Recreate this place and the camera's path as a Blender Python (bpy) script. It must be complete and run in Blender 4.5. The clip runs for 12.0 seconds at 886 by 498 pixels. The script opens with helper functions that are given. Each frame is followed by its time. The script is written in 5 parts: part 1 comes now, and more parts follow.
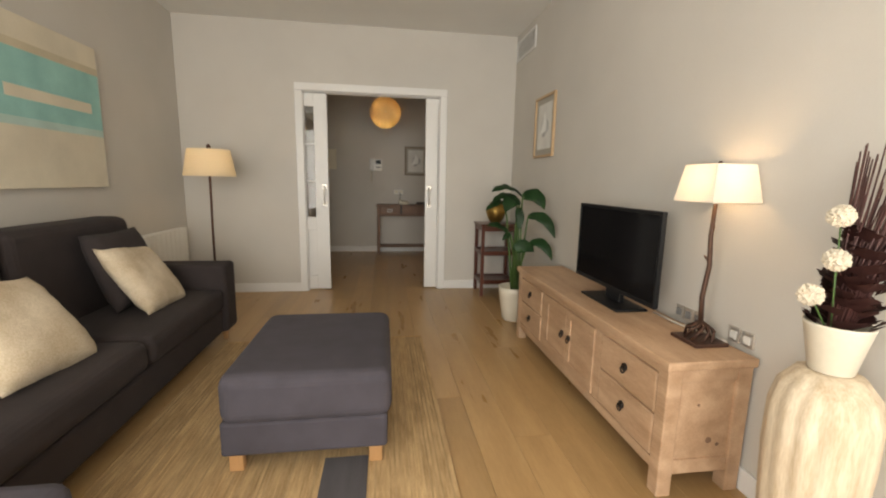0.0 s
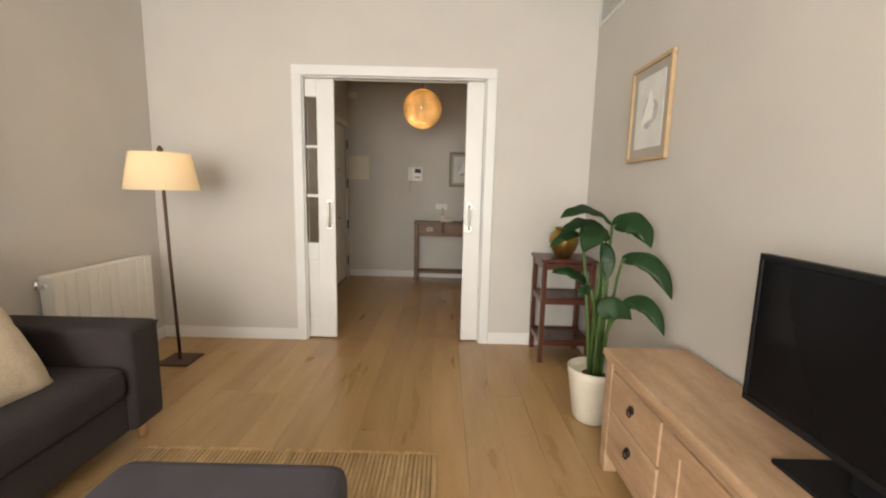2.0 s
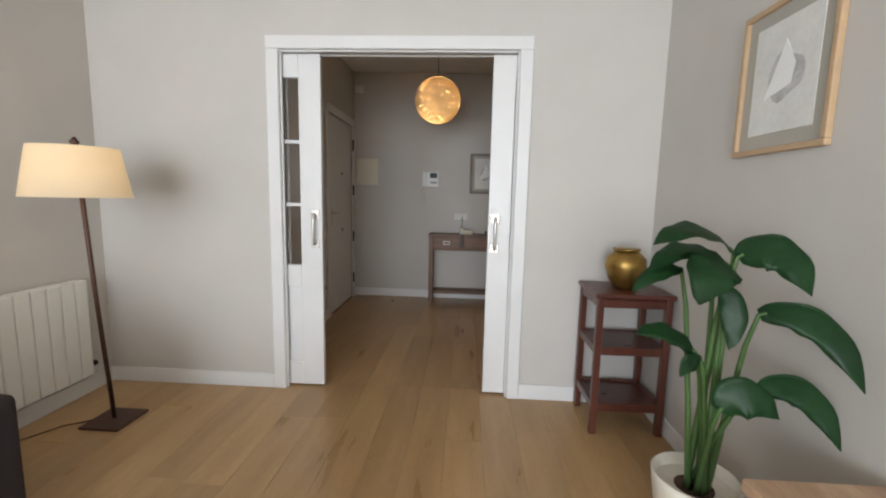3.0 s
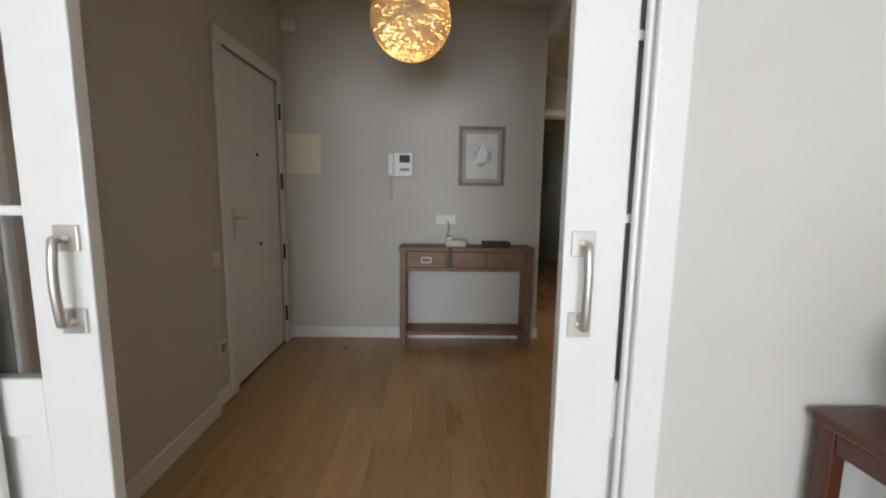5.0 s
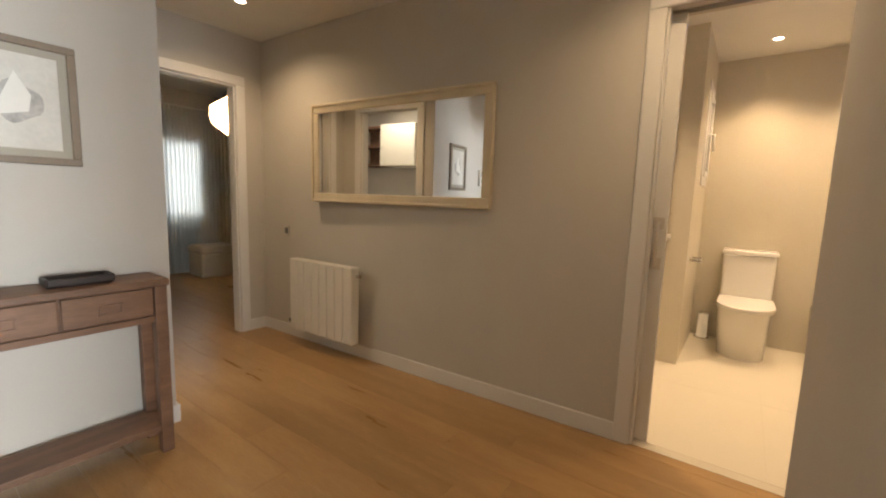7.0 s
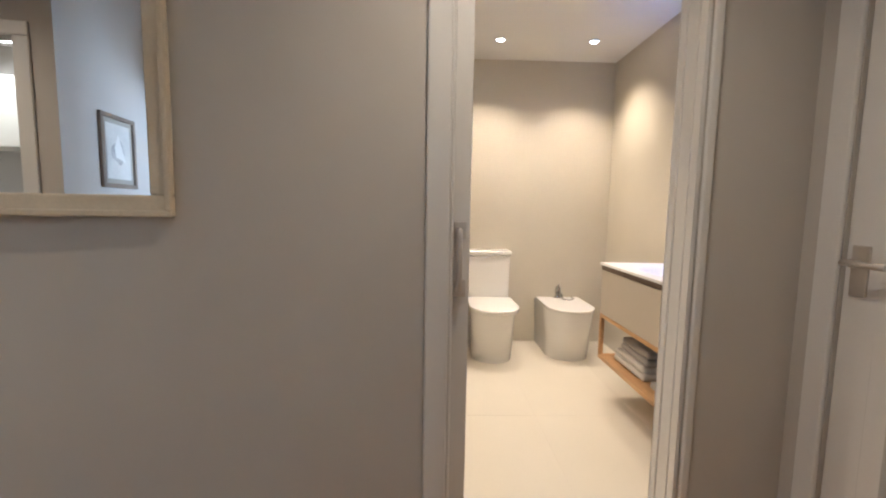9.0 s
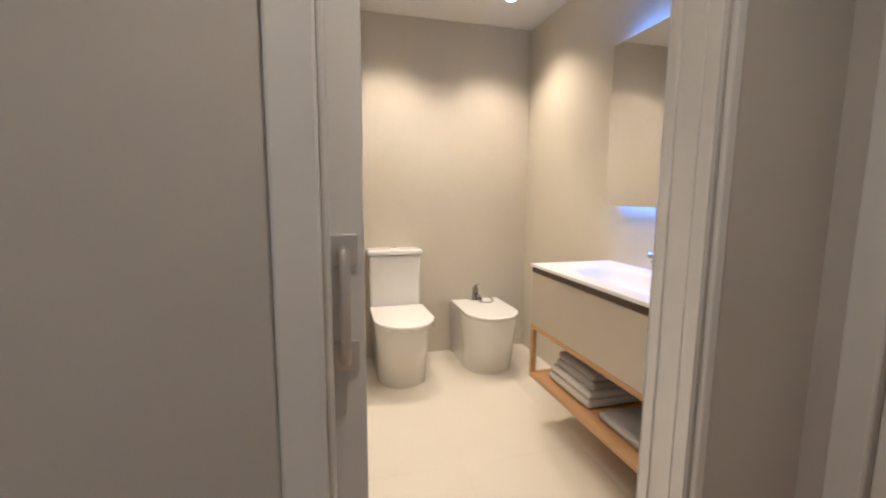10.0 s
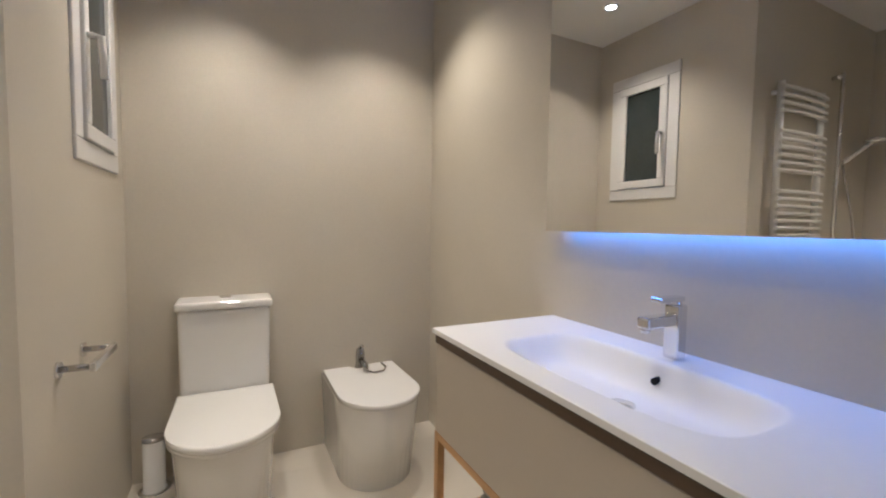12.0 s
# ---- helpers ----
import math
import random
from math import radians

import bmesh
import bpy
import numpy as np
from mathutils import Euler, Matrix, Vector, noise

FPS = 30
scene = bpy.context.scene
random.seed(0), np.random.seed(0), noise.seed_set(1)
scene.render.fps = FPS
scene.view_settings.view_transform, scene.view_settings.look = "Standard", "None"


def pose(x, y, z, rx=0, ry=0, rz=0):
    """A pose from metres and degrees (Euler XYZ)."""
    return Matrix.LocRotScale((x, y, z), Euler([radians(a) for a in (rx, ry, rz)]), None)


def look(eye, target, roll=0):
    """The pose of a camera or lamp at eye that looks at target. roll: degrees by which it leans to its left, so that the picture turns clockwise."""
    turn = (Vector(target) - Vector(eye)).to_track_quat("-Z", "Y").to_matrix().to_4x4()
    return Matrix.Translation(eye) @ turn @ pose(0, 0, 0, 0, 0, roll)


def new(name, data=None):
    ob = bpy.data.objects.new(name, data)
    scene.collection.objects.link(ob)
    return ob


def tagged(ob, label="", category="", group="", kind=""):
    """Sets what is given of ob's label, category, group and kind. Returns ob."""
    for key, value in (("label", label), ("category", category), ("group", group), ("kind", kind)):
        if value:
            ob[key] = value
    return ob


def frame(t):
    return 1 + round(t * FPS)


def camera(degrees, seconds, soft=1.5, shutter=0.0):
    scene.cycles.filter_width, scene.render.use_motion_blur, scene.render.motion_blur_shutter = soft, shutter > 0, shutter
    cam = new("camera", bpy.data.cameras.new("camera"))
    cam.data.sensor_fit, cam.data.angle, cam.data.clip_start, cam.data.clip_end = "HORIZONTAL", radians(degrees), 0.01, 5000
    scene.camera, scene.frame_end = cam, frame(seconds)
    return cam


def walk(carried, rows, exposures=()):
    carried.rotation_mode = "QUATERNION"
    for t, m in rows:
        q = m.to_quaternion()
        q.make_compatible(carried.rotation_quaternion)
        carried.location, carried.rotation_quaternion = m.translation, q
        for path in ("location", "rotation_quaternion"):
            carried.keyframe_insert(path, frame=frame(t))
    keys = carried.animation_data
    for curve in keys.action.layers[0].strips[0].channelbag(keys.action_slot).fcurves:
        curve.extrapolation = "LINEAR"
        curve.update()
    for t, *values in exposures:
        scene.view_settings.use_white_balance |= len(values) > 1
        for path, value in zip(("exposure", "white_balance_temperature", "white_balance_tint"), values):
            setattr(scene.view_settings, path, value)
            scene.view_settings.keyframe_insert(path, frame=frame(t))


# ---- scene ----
cam = camera(93.9, 12.0, soft=2.1)
PATH = [
    (0, (0.446, 0.457, 1.196), (0.731, 2.411, 0.875), 1.1),
    (0.5, (0.515, 0.737, 1.238), (0.722, 2.702, 0.931), 0.7),
    (1, (0.622, 1.035, 1.237), (0.738, 3.011, 0.946), 0.9),
    (1.5, (0.694, 1.356, 1.235), (0.754, 3.335, 0.958), 1.1),
    (2, (0.742, 1.708, 1.243), (0.741, 3.688, 0.961), 1.3),
    (2.5, (0.785, 2.094, 1.228), (0.712, 4.074, 0.952), 1.4),
    (3, (0.76, 2.492, 1.244), (0.657, 4.474, 0.994), 1.3),
    (3.2, (0.747, 2.648, 1.249), (0.631, 4.627, 0.99), 1.1),
    (5, (0.617, 4.119, 1.225), (0.656, 6.101, 0.959), 0.8),
    (5.5, (0.518, 4.471, 1.225), (0.873, 6.422, 0.963), 1.3),
    (6, (0.489, 4.804, 1.206), (1.25, 6.634, 0.944), 1.6),
    (6.5, (0.564, 5.07, 1.176), (1.789, 6.633, 0.937), 1.8),
    (7, (0.634, 5.232, 1.208), (2.242, 6.396, 0.961), 1.8),
    (7.5, (0.777, 5.358, 1.158), (2.602, 6.142, 0.928), 1.9),
    (7.7, (0.877, 5.405, 1.137), (2.747, 6.08, 0.926), 2.3),
    (9.3, (1.679, 5.664, 1.192), (3.656, 5.438, 0.986), 1.0),
    (9.5, (1.834, 5.644, 1.187), (3.793, 5.307, 0.972), 1.2),
    (10, (2.096, 5.578, 1.214), (4.018, 5.071, 0.961), 0.4),
    (10.5, (2.365, 5.428, 1.187), (4.268, 4.871, 0.923), 0.7),
    (11, (2.628, 5.294, 1.17), (4.521, 4.7, 0.921), 0.8),
    (11.5, (2.83, 5.195, 1.184), (4.695, 4.498, 0.987), 0.5),
    (12, (2.921, 5.116, 1.185), (4.708, 4.225, 1.07), 0.8),
]
EXPOSURES = [(0, -1.9, 8200, 15), (1, -1.58, 8400, 16), (2, -1.28, 8000, 16), (3, -1.38, 6600, 14), (5, -1.1, 6500, 13), (5.6, -0.78, 7300, 14), (6.05, -0.4, 8700, 16), (6.5, 0.05, 8400, 13), (7.1, 0.2, 6700, 12), (7.7, 0.33, 5700, 11), (9.3, 0.33, 5050, 10), (10.5, 0.0, 4950, 9), (11.2, -0.22, 4800, 8), (12, -0.45, 4700, 8)]
walk(cam, [(t, look(eye, target, roll)) for t, eye, target, roll in PATH], EXPOSURES)

# ---- light ----
world = bpy.data.worlds.new("sky")
scene.world = world
world.use_nodes = True
_wn = world.node_tree.nodes
_sky = _wn.new("ShaderNodeTexSky")
_sky.sky_type, _sky.sun_disc, _sky.sun_elevation, _sky.sun_rotation = "NISHITA", False, radians(40), radians(150)
_wn["Background"].inputs[1].default_value = 0.10
world.node_tree.links.new(_sky.outputs[0], _wn["Background"].inputs[0])


def lamp(name, kind, where, power, colour, size=0.05, target=None, size_y=None, cone=70, blend=0.6):
    d = bpy.data.lights.new(name, kind)
    d.energy, d.color = power, colour
    if kind == "AREA":
        d.shape, d.size, d.size_y = "RECTANGLE", size, size_y or size
    else:
        d.shadow_soft_size = size
    if kind == "SPOT":
        d.spot_size, d.spot_blend = radians(cone), blend
    ob = new(name, d)
    ob.matrix_world = look(where, target) if target else pose(*where)
    return ob


DAY = (0.80, 0.91, 1.0)
WARM = (1.0, 0.66, 0.34)
CORRIDOR = (1.0, 0.73, 0.45)
SPOT = (1.0, 0.72, 0.44)
LAMP_X = -1.47
lamp("window_daylight", "AREA", (0.45, -1.93, 1.35), 510, DAY, 1.8, (0.2, 5.0, 1.25), 2.1)
# added fill from an unseen side opening, to brighten the television wall
lamp("side_fill", "AREA", (LAMP_X, -0.75, 1.35), 340, DAY, 1.7, (2.0, 2.6, 1.2), 2.0)
lamp("bedroom_daylight", "AREA", (3.26, 11.74, 1.35), 4.5, DAY, 0.45, (3.0, 8, 1.2), 1.0)
lamp("floor_lamp_bulb", "POINT", (-1.03, 4.33, 1.32), 4, WARM, 0.04)
lamp("table_lamp_bulb", "POINT", (1.745, 1.93, 1.205), 6.5, (1.0, 0.74, 0.45), 0.03)
lamp("pendant_bulb", "POINT", (0.48, 6.4, 2.11), 46, (1.0, 0.75, 0.44), 0.045)
lamp("corridor_spot", "SPOT", (2.17, 8.05, 2.425), 34, CORRIDOR, 0.04, (2.17, 8.05, 0), cone=150, blend=1.0)
# added spot, its place unknown; fills the nook and bathroom doorway with light
lamp("corridor_spot", "SPOT", (2.3, 5.4, 2.425), 32, CORRIDOR, 0.04, (2.3, 5.4, 0), cone=150, blend=1.0)
# the third spot, at (3.7, 4.9), is an unseen fill added mid-room
BATH_SPOTS = ((4.715, 5.16, 66), (4.71, 4.45, 66), (3.7, 4.9, 40), (3.4, 6.0, 74))
for sx, sy, power in BATH_SPOTS:
    lamp("bath_spot", "SPOT", (sx, sy, 2.43), power, SPOT, 0.025, (sx, sy, 0), cone=112, blend=0.95)
lamp("bedroom_bulb", "POINT", (3.07, 10.0, 2.0), 100, WARM, 0.05)
# unseen fill without a fitting, added so the kitchen reads in the mirror
lamp("kitchen_fill", "AREA", (0.6, 8.7, 2.4), 14, (1, 0.9, 0.75), 0.6, (0.6, 8.7, 0))
lamp("mirror_led", "AREA", (3.5, 4.115, 1.195), 1.1, (0.22, 0.42, 1.0), 1.0, (3.5, 4.13, 0), 0.02)
lamp("mirror_led", "AREA", (3.5, 4.125, 1.965), 1.6, (0.22, 0.42, 1.0), 1.0, (3.5, 4.12, 3), 0.02)

# ---- materials ----


def mat(name, base, rough=0.6, metal=0.0, var=0.12, scale=6.0, fine=60.0, bump=0.15, stretch=(1, 1, 1), second=None, spread=0.0, coat=0.0, emit=None):
    """Colour broken up at two scales, with a matching bump; spread varies whole pieces."""
    m = bpy.data.materials.new(name)
    m.use_nodes = True
    n, l = m.node_tree.nodes, m.node_tree.links
    b = n["Principled BSDF"]
    b.inputs["Roughness"].default_value, b.inputs["Metallic"].default_value = rough, metal
    b.inputs["Coat Weight"].default_value = coat
    tc, mp = n.new("ShaderNodeTexCoord"), n.new("ShaderNodeMapping")
    mp.inputs["Scale"].default_value = stretch
    l.new(tc.outputs["Object"], mp.inputs["Vector"])
    info = n.new("ShaderNodeObjectInfo")
    if spread:
        off = n.new("ShaderNodeVectorMath")
        off.operation = "SCALE"
        comb = n.new("ShaderNodeCombineXYZ")
        for k in range(3):
            l.new(info.outputs["Random"], comb.inputs[k])
        l.new(comb.outputs[0], off.inputs[0])
        off.inputs["Scale"].default_value = 37.0
        l.new(off.outputs[0], mp.inputs["Location"])
    big, small = n.new("ShaderNodeTexNoise"), n.new("ShaderNodeTexNoise")
    big.inputs["Scale"].default_value, small.inputs["Scale"].default_value = scale, fine
    big.inputs["Detail"].default_value, small.inputs["Detail"].default_value = 4, 3
    for t in (big, small):
        l.new(mp.outputs[0], t.inputs["Vector"])
    add = n.new("ShaderNodeMath")
    add.operation = "MULTIPLY_ADD"
    l.new(small.outputs["Fac"], add.inputs[0])
    add.inputs[1].default_value = 0.45
    l.new(big.outputs["Fac"], add.inputs[2])
    ramp = n.new("ShaderNodeValToRGB")
    lo = tuple(c * (1 - var) for c in base) if second is None else second
    hi = tuple(min(1, c * (1 + var * 0.6)) for c in base)
    ramp.color_ramp.elements[0].position, ramp.color_ramp.elements[1].position = 0.45, 1.0
    ramp.color_ramp.elements[0].color, ramp.color_ramp.elements[1].color = (*lo, 1), (*hi, 1)
    l.new(add.outputs[0], ramp.inputs[0])
    out = ramp.outputs[0]
    if spread:
        hsv, mr = n.new("ShaderNodeHueSaturation"), n.new("ShaderNodeMapRange")
        mr.inputs["To Min"].default_value, mr.inputs["To Max"].default_value = 1 - spread, 1 + spread
        l.new(info.outputs["Random"], mr.inputs["Value"])
        l.new(mr.outputs[0], hsv.inputs["Value"])
        l.new(out, hsv.inputs["Color"])
        out = hsv.outputs[0]
    l.new(out, b.inputs["Base Color"])
    rr = n.new("ShaderNodeMapRange")
    rr.inputs["To Min"].default_value, rr.inputs["To Max"].default_value = max(0.02, rough - 0.07), min(1, rough + 0.07)
    l.new(big.outputs["Fac"], rr.inputs["Value"])
    if rough > 0.01:
        l.new(rr.outputs[0], b.inputs["Roughness"])
    if bump:
        bp = n.new("ShaderNodeBump")
        bp.inputs["Strength"].default_value, bp.inputs["Distance"].default_value = bump, 0.004
        l.new(add.outputs[0], bp.inputs["Height"])
        l.new(bp.outputs[0], b.inputs["Normal"])
    if emit:
        b.inputs["Emission Color"].default_value, b.inputs["Emission Strength"].default_value = (*emit[0], 1), emit[1]
    return m


def glow(name, colour, strength):
    m = bpy.data.materials.new(name)
    m.use_nodes = True
    n = m.node_tree.nodes
    e = n.new("ShaderNodeEmission")
    e.inputs[0].default_value, e.inputs[1].default_value = (*colour, 1), strength
    m.node_tree.links.new(e.outputs[0], n["Material Output"].inputs[0])
    return m


def cloth_shade(name, colour, see, weave=220):
    """Thin cloth or paper that lets part of the lamplight through."""
    m = bpy.data.materials.new(name)
    m.use_nodes = True
    n, l = m.node_tree.nodes, m.node_tree.links
    d, t, mix = n.new("ShaderNodeBsdfDiffuse"), n.new("ShaderNodeBsdfTranslucent"), n.new("ShaderNodeMixShader")
    tex, ramp = n.new("ShaderNodeTexNoise"), n.new("ShaderNodeValToRGB")
    tex.inputs["Scale"].default_value = weave
    ramp.color_ramp.elements[0].color = (*[c * 0.82 for c in colour], 1)
    ramp.color_ramp.elements[1].color = (*colour, 1)
    l.new(tex.outputs["Fac"], ramp.inputs[0])
    for s in (d, t):
        l.new(ramp.outputs[0], s.inputs[0])
    mix.inputs[0].default_value = see
    l.new(d.outputs[0], mix.inputs[1])
    l.new(t.outputs[0], mix.inputs[2])
    l.new(mix.outputs[0], n["Material Output"].inputs[0])
    return m


def glassy(name, tint=(1, 1, 1), rough=0.0):
    m = bpy.data.materials.new(name)
    m.use_nodes = True
    b = m.node_tree.nodes["Principled BSDF"]
    b.inputs["Base Color"].default_value = (*tint, 1)
    b.inputs["Roughness"].default_value = rough
    b.inputs["Transmission Weight"].default_value = 1.0
    b.inputs["IOR"].default_value = 1.45
    return m


M_WALL = mat("greige_paint", (0.58, 0.55, 0.505), 0.75, var=0.05, scale=2.5, fine=220, bump=0.08)
M_CEIL = mat("white_ceiling_paint", (0.78, 0.77, 0.74), 0.8, var=0.03, scale=3, fine=200, bump=0.05)
M_WHITE = mat("white_lacquer", (0.76, 0.75, 0.73), 0.35, var=0.03, scale=5, fine=90, bump=0.03)
M_OAK = mat("oak_plank", (0.445, 0.278, 0.13), 0.30, var=0.15, scale=2.2, fine=26, bump=0.05, stretch=(5, 0.7, 1), second=(0.365, 0.215, 0.092), spread=0.10)
M_JOINT = mat("dark_joint", (0.16, 0.10, 0.05), 0.8, var=0.2)
M_CAB = mat("washed_acacia", (0.50, 0.33, 0.215), 0.55, var=0.25, scale=5, fine=55, bump=0.2, stretch=(3, 0.6, 3), second=(0.36, 0.215, 0.125))
M_CONS = mat("brown_wood", (0.215, 0.115, 0.07), 0.5, var=0.3, scale=5, fine=60, bump=0.2, stretch=(0.6, 4, 4), second=(0.12, 0.065, 0.038))
M_RED = mat("red_mahogany", (0.10, 0.030, 0.018), 0.30, var=0.3, scale=6, fine=60, bump=0.1, stretch=(3, 3, 0.6))
M_SOFA = mat("charcoal_weave", (0.033, 0.024, 0.024), 0.95, var=0.3, scale=9, fine=420, bump=0.5)
M_OTTO = mat("slate_weave", (0.062, 0.055, 0.068), 0.95, var=0.25, scale=7, fine=420, bump=0.5)
M_FUR = mat("cream_fur", (0.63, 0.54, 0.42), 0.95, var=0.35, scale=6, fine=160, bump=1.0, second=(0.40, 0.30, 0.19))
M_FOOT = mat("beech_wood", (0.43, 0.23, 0.10), 0.45, stretch=(3, 3, 0.6))
M_RUG = mat("jute_weave", (0.50, 0.34, 0.18), 0.95, var=0.3, scale=9, fine=130, bump=0.6, stretch=(4, 0.7, 1), second=(0.29, 0.175, 0.075), spread=0.22)
M_BLACK = mat("black_plastic", (0.012, 0.012, 0.013), 0.3, var=0.1, bump=0.02)
M_SCREEN = mat("dark_screen", (0.006, 0.006, 0.007), 0.12, var=0.05, bump=0.0)
for m in (M_SCREEN, M_BLACK):
    m.node_tree.nodes["Principled BSDF"].inputs["Specular IOR Level"].default_value = 0.12
M_BROWNMETAL = mat("rusty_brown_metal", (0.10, 0.05, 0.035), 0.5, 0.5, var=0.3)
M_SHADE = cloth_shade("cream_lampshade", (0.92, 0.83, 0.65), 0.55)
M_SHADE2 = cloth_shade("white_linen_lampshade", (0.93, 0.89, 0.82), 0.4)
M_RATTAN = cloth_shade("woven_rattan", (0.94, 0.78, 0.48), 0.5, 90)
M_PAPER = cloth_shade("white_paper_shade", (0.9, 0.82, 0.66), 0.5)
M_BULB = glow("warm_bulb", (1.0, 0.78, 0.46), 40)
M_SPOTLENS = glow("downlight_lens", (1.0, 0.86, 0.66), 18)
M_LED = glow("blue_led", (0.09, 0.25, 1.0), 2.2)
M_LEAF = mat("glossy_leaf", (0.021, 0.082, 0.022), 0.42, var=0.3, scale=8, fine=70, bump=0.15, second=(0.010, 0.045, 0.013))
M_STEM = mat("green_stem", (0.065, 0.13, 0.035), 0.5, var=0.25, stretch=(1, 1, 0.4))
M_POT = mat("ivory_ceramic", (0.70, 0.64, 0.53), 0.4, var=0.08, bump=0.05)
M_SOIL = mat("potting_soil", (0.07, 0.035, 0.02), 0.95, var=0.4, fine=90, bump=1)
M_GOLD = mat("antique_gold", (0.36, 0.22, 0.06), 0.35, 0.85, var=0.4, scale=10, bump=0.15)
M_URN = mat("limed_wood", (0.68, 0.58, 0.45), 0.7, var=0.25, scale=6, fine=40, bump=0.3, stretch=(5, 5, 0.7), second=(0.45, 0.33, 0.21))
M_DRIED = mat("dried_stem", (0.085, 0.030, 0.026), 0.6, var=0.4, scale=15)
M_PUFF = mat("white_dried_flower", (0.66, 0.58, 0.46), 0.9, var=0.35, fine=140, bump=1)
M_PINE = mat("pale_pine_frame", (0.52, 0.35, 0.20), 0.5, stretch=(3, 3, 3))
M_DARKCHROME = mat("dark_chrome", (0.48, 0.47, 0.46), 0.18, 1.0, var=0.1, bump=0)
M_RUGGREY = mat("slate_rug_band", (0.085, 0.078, 0.085), 0.95, var=0.2, scale=5, fine=130, bump=0.5, stretch=(4, 0.5, 1))
M_MATBOARD = mat("grey_matboard", (0.43, 0.40, 0.34), 0.85, var=0.05, bump=0.02)
M_PRINT = mat("pale_print_paper", (0.72, 0.71, 0.67), 0.85, var=0.15, scale=5, bump=0.02)
M_SAIL = mat("white_sail_ink", (0.85, 0.85, 0.82), 0.8, var=0.04, bump=0)
M_SMUDGE = mat("grey_ink", (0.52, 0.515, 0.50), 0.9, var=0.35, scale=14, bump=0)
M_GREYFRAME = mat("grey_brown_frame", (0.27, 0.215, 0.165), 0.6, var=0.2, fine=90)
M_CANVAS = mat("canvas_cream", (0.70, 0.63, 0.50), 0.85, var=0.12, scale=4, fine=150, bump=0.4)
M_TEAL = mat("canvas_teal", (0.30, 0.57, 0.52), 0.8, var=0.22, scale=5, fine=150, bump=0.4, second=(0.22, 0.47, 0.45))
M_TEAL2 = mat("canvas_pale_teal", (0.47, 0.64, 0.58), 0.8, var=0.15, scale=5, fine=150, bump=0.4)
M_SAND = mat("canvas_sand", (0.58, 0.50, 0.36), 0.85, var=0.15, scale=6, fine=150, bump=0.4)
M_STEEL = mat("brushed_nickel", (0.66, 0.62, 0.57), 0.38, 0.75, var=0.08, bump=0.02)
M_CHROME = mat("chrome", (0.80, 0.80, 0.80), 0.08, 1.0, var=0.02, bump=0)
M_BRONZE = mat("dark_bronze", (0.05, 0.04, 0.035), 0.4, 0.9, var=0.2)
M_RAD = mat("radiator_enamel", (0.80, 0.78, 0.72), 0.4, var=0.03, bump=0.02)
M_PLASTIC = mat("white_plastic", (0.78, 0.77, 0.73), 0.4, var=0.03, bump=0.02)
M_GREYP = mat("grey_plastic", (0.22, 0.22, 0.22), 0.5, var=0.05)
M_IVORY = mat("ivory_panel", (0.76, 0.71, 0.58), 0.5, var=0.04, bump=0.02)
M_MIRROR = mat("mirror_silver", (0.9, 0.9, 0.89), 0.0, 1.0, var=0.0, bump=0)
M_MFRAME = mat("cream_mirror_frame", (0.72, 0.63, 0.47), 0.5, var=0.12, fine=100)
M_GLASS = glassy("clear_glass")
M_FROST = mat("night_window_glass", (0.035, 0.045, 0.045), 0.15, var=0.2, bump=0.05)
M_BTILE = mat("cream_porcelain_tile", (0.70, 0.65, 0.55), 0.35, var=0.03, scale=2.5, fine=60, bump=0, spread=0.02)
M_GROUT = mat("beige_grout", (0.67, 0.62, 0.525), 0.85, var=0.08)
M_BWALL = mat("beige_wall_tile", (0.60, 0.555, 0.46), 0.42, var=0.06, scale=2, fine=80, bump=0.03)
M_CERAMIC = mat("white_ceramic", (0.84, 0.83, 0.80), 0.12, var=0.01, bump=0, coat=0.3)
M_BASIN = mat("satin_white_resin", (0.84, 0.83, 0.81), 0.42, var=0.01, bump=0)
M_TAUPE = mat("taupe_lacquer", (0.50, 0.445, 0.36), 0.45, var=0.03, bump=0.02)
M_DARKSTRIP = mat("dark_brown_strip", (0.10, 0.065, 0.04), 0.5, var=0.2)
M_OAKFRAME = mat("golden_oak", (0.50, 0.30, 0.13), 0.45, var=0.2, stretch=(0.6, 4, 4))
M_TOWEL = mat("grey_towel", (0.42, 0.40, 0.38), 0.95, var=0.15, fine=260, bump=0.8)
M_TOWEL2 = mat("white_towel", (0.70, 0.68, 0.64), 0.95, var=0.1, fine=260, bump=0.8)
M_CURTAIN = cloth_shade("sheer_curtain", (0.85, 0.84, 0.80), 0.6, 300)
M_POUF = mat("cream_pouf", (0.55, 0.47, 0.36), 0.9, var=0.1, bump=0.3)
M_KITCH = mat("white_kitchen_front", (0.78, 0.74, 0.64), 0.3, var=0.02, bump=0)
M_VENT = mat("vent_shadow", (0.20, 0.19, 0.18), 0.8)
M_LEATHER = mat("dark_leather", (0.03, 0.018, 0.014), 0.5, var=0.2)

# ---- mesh helpers ----


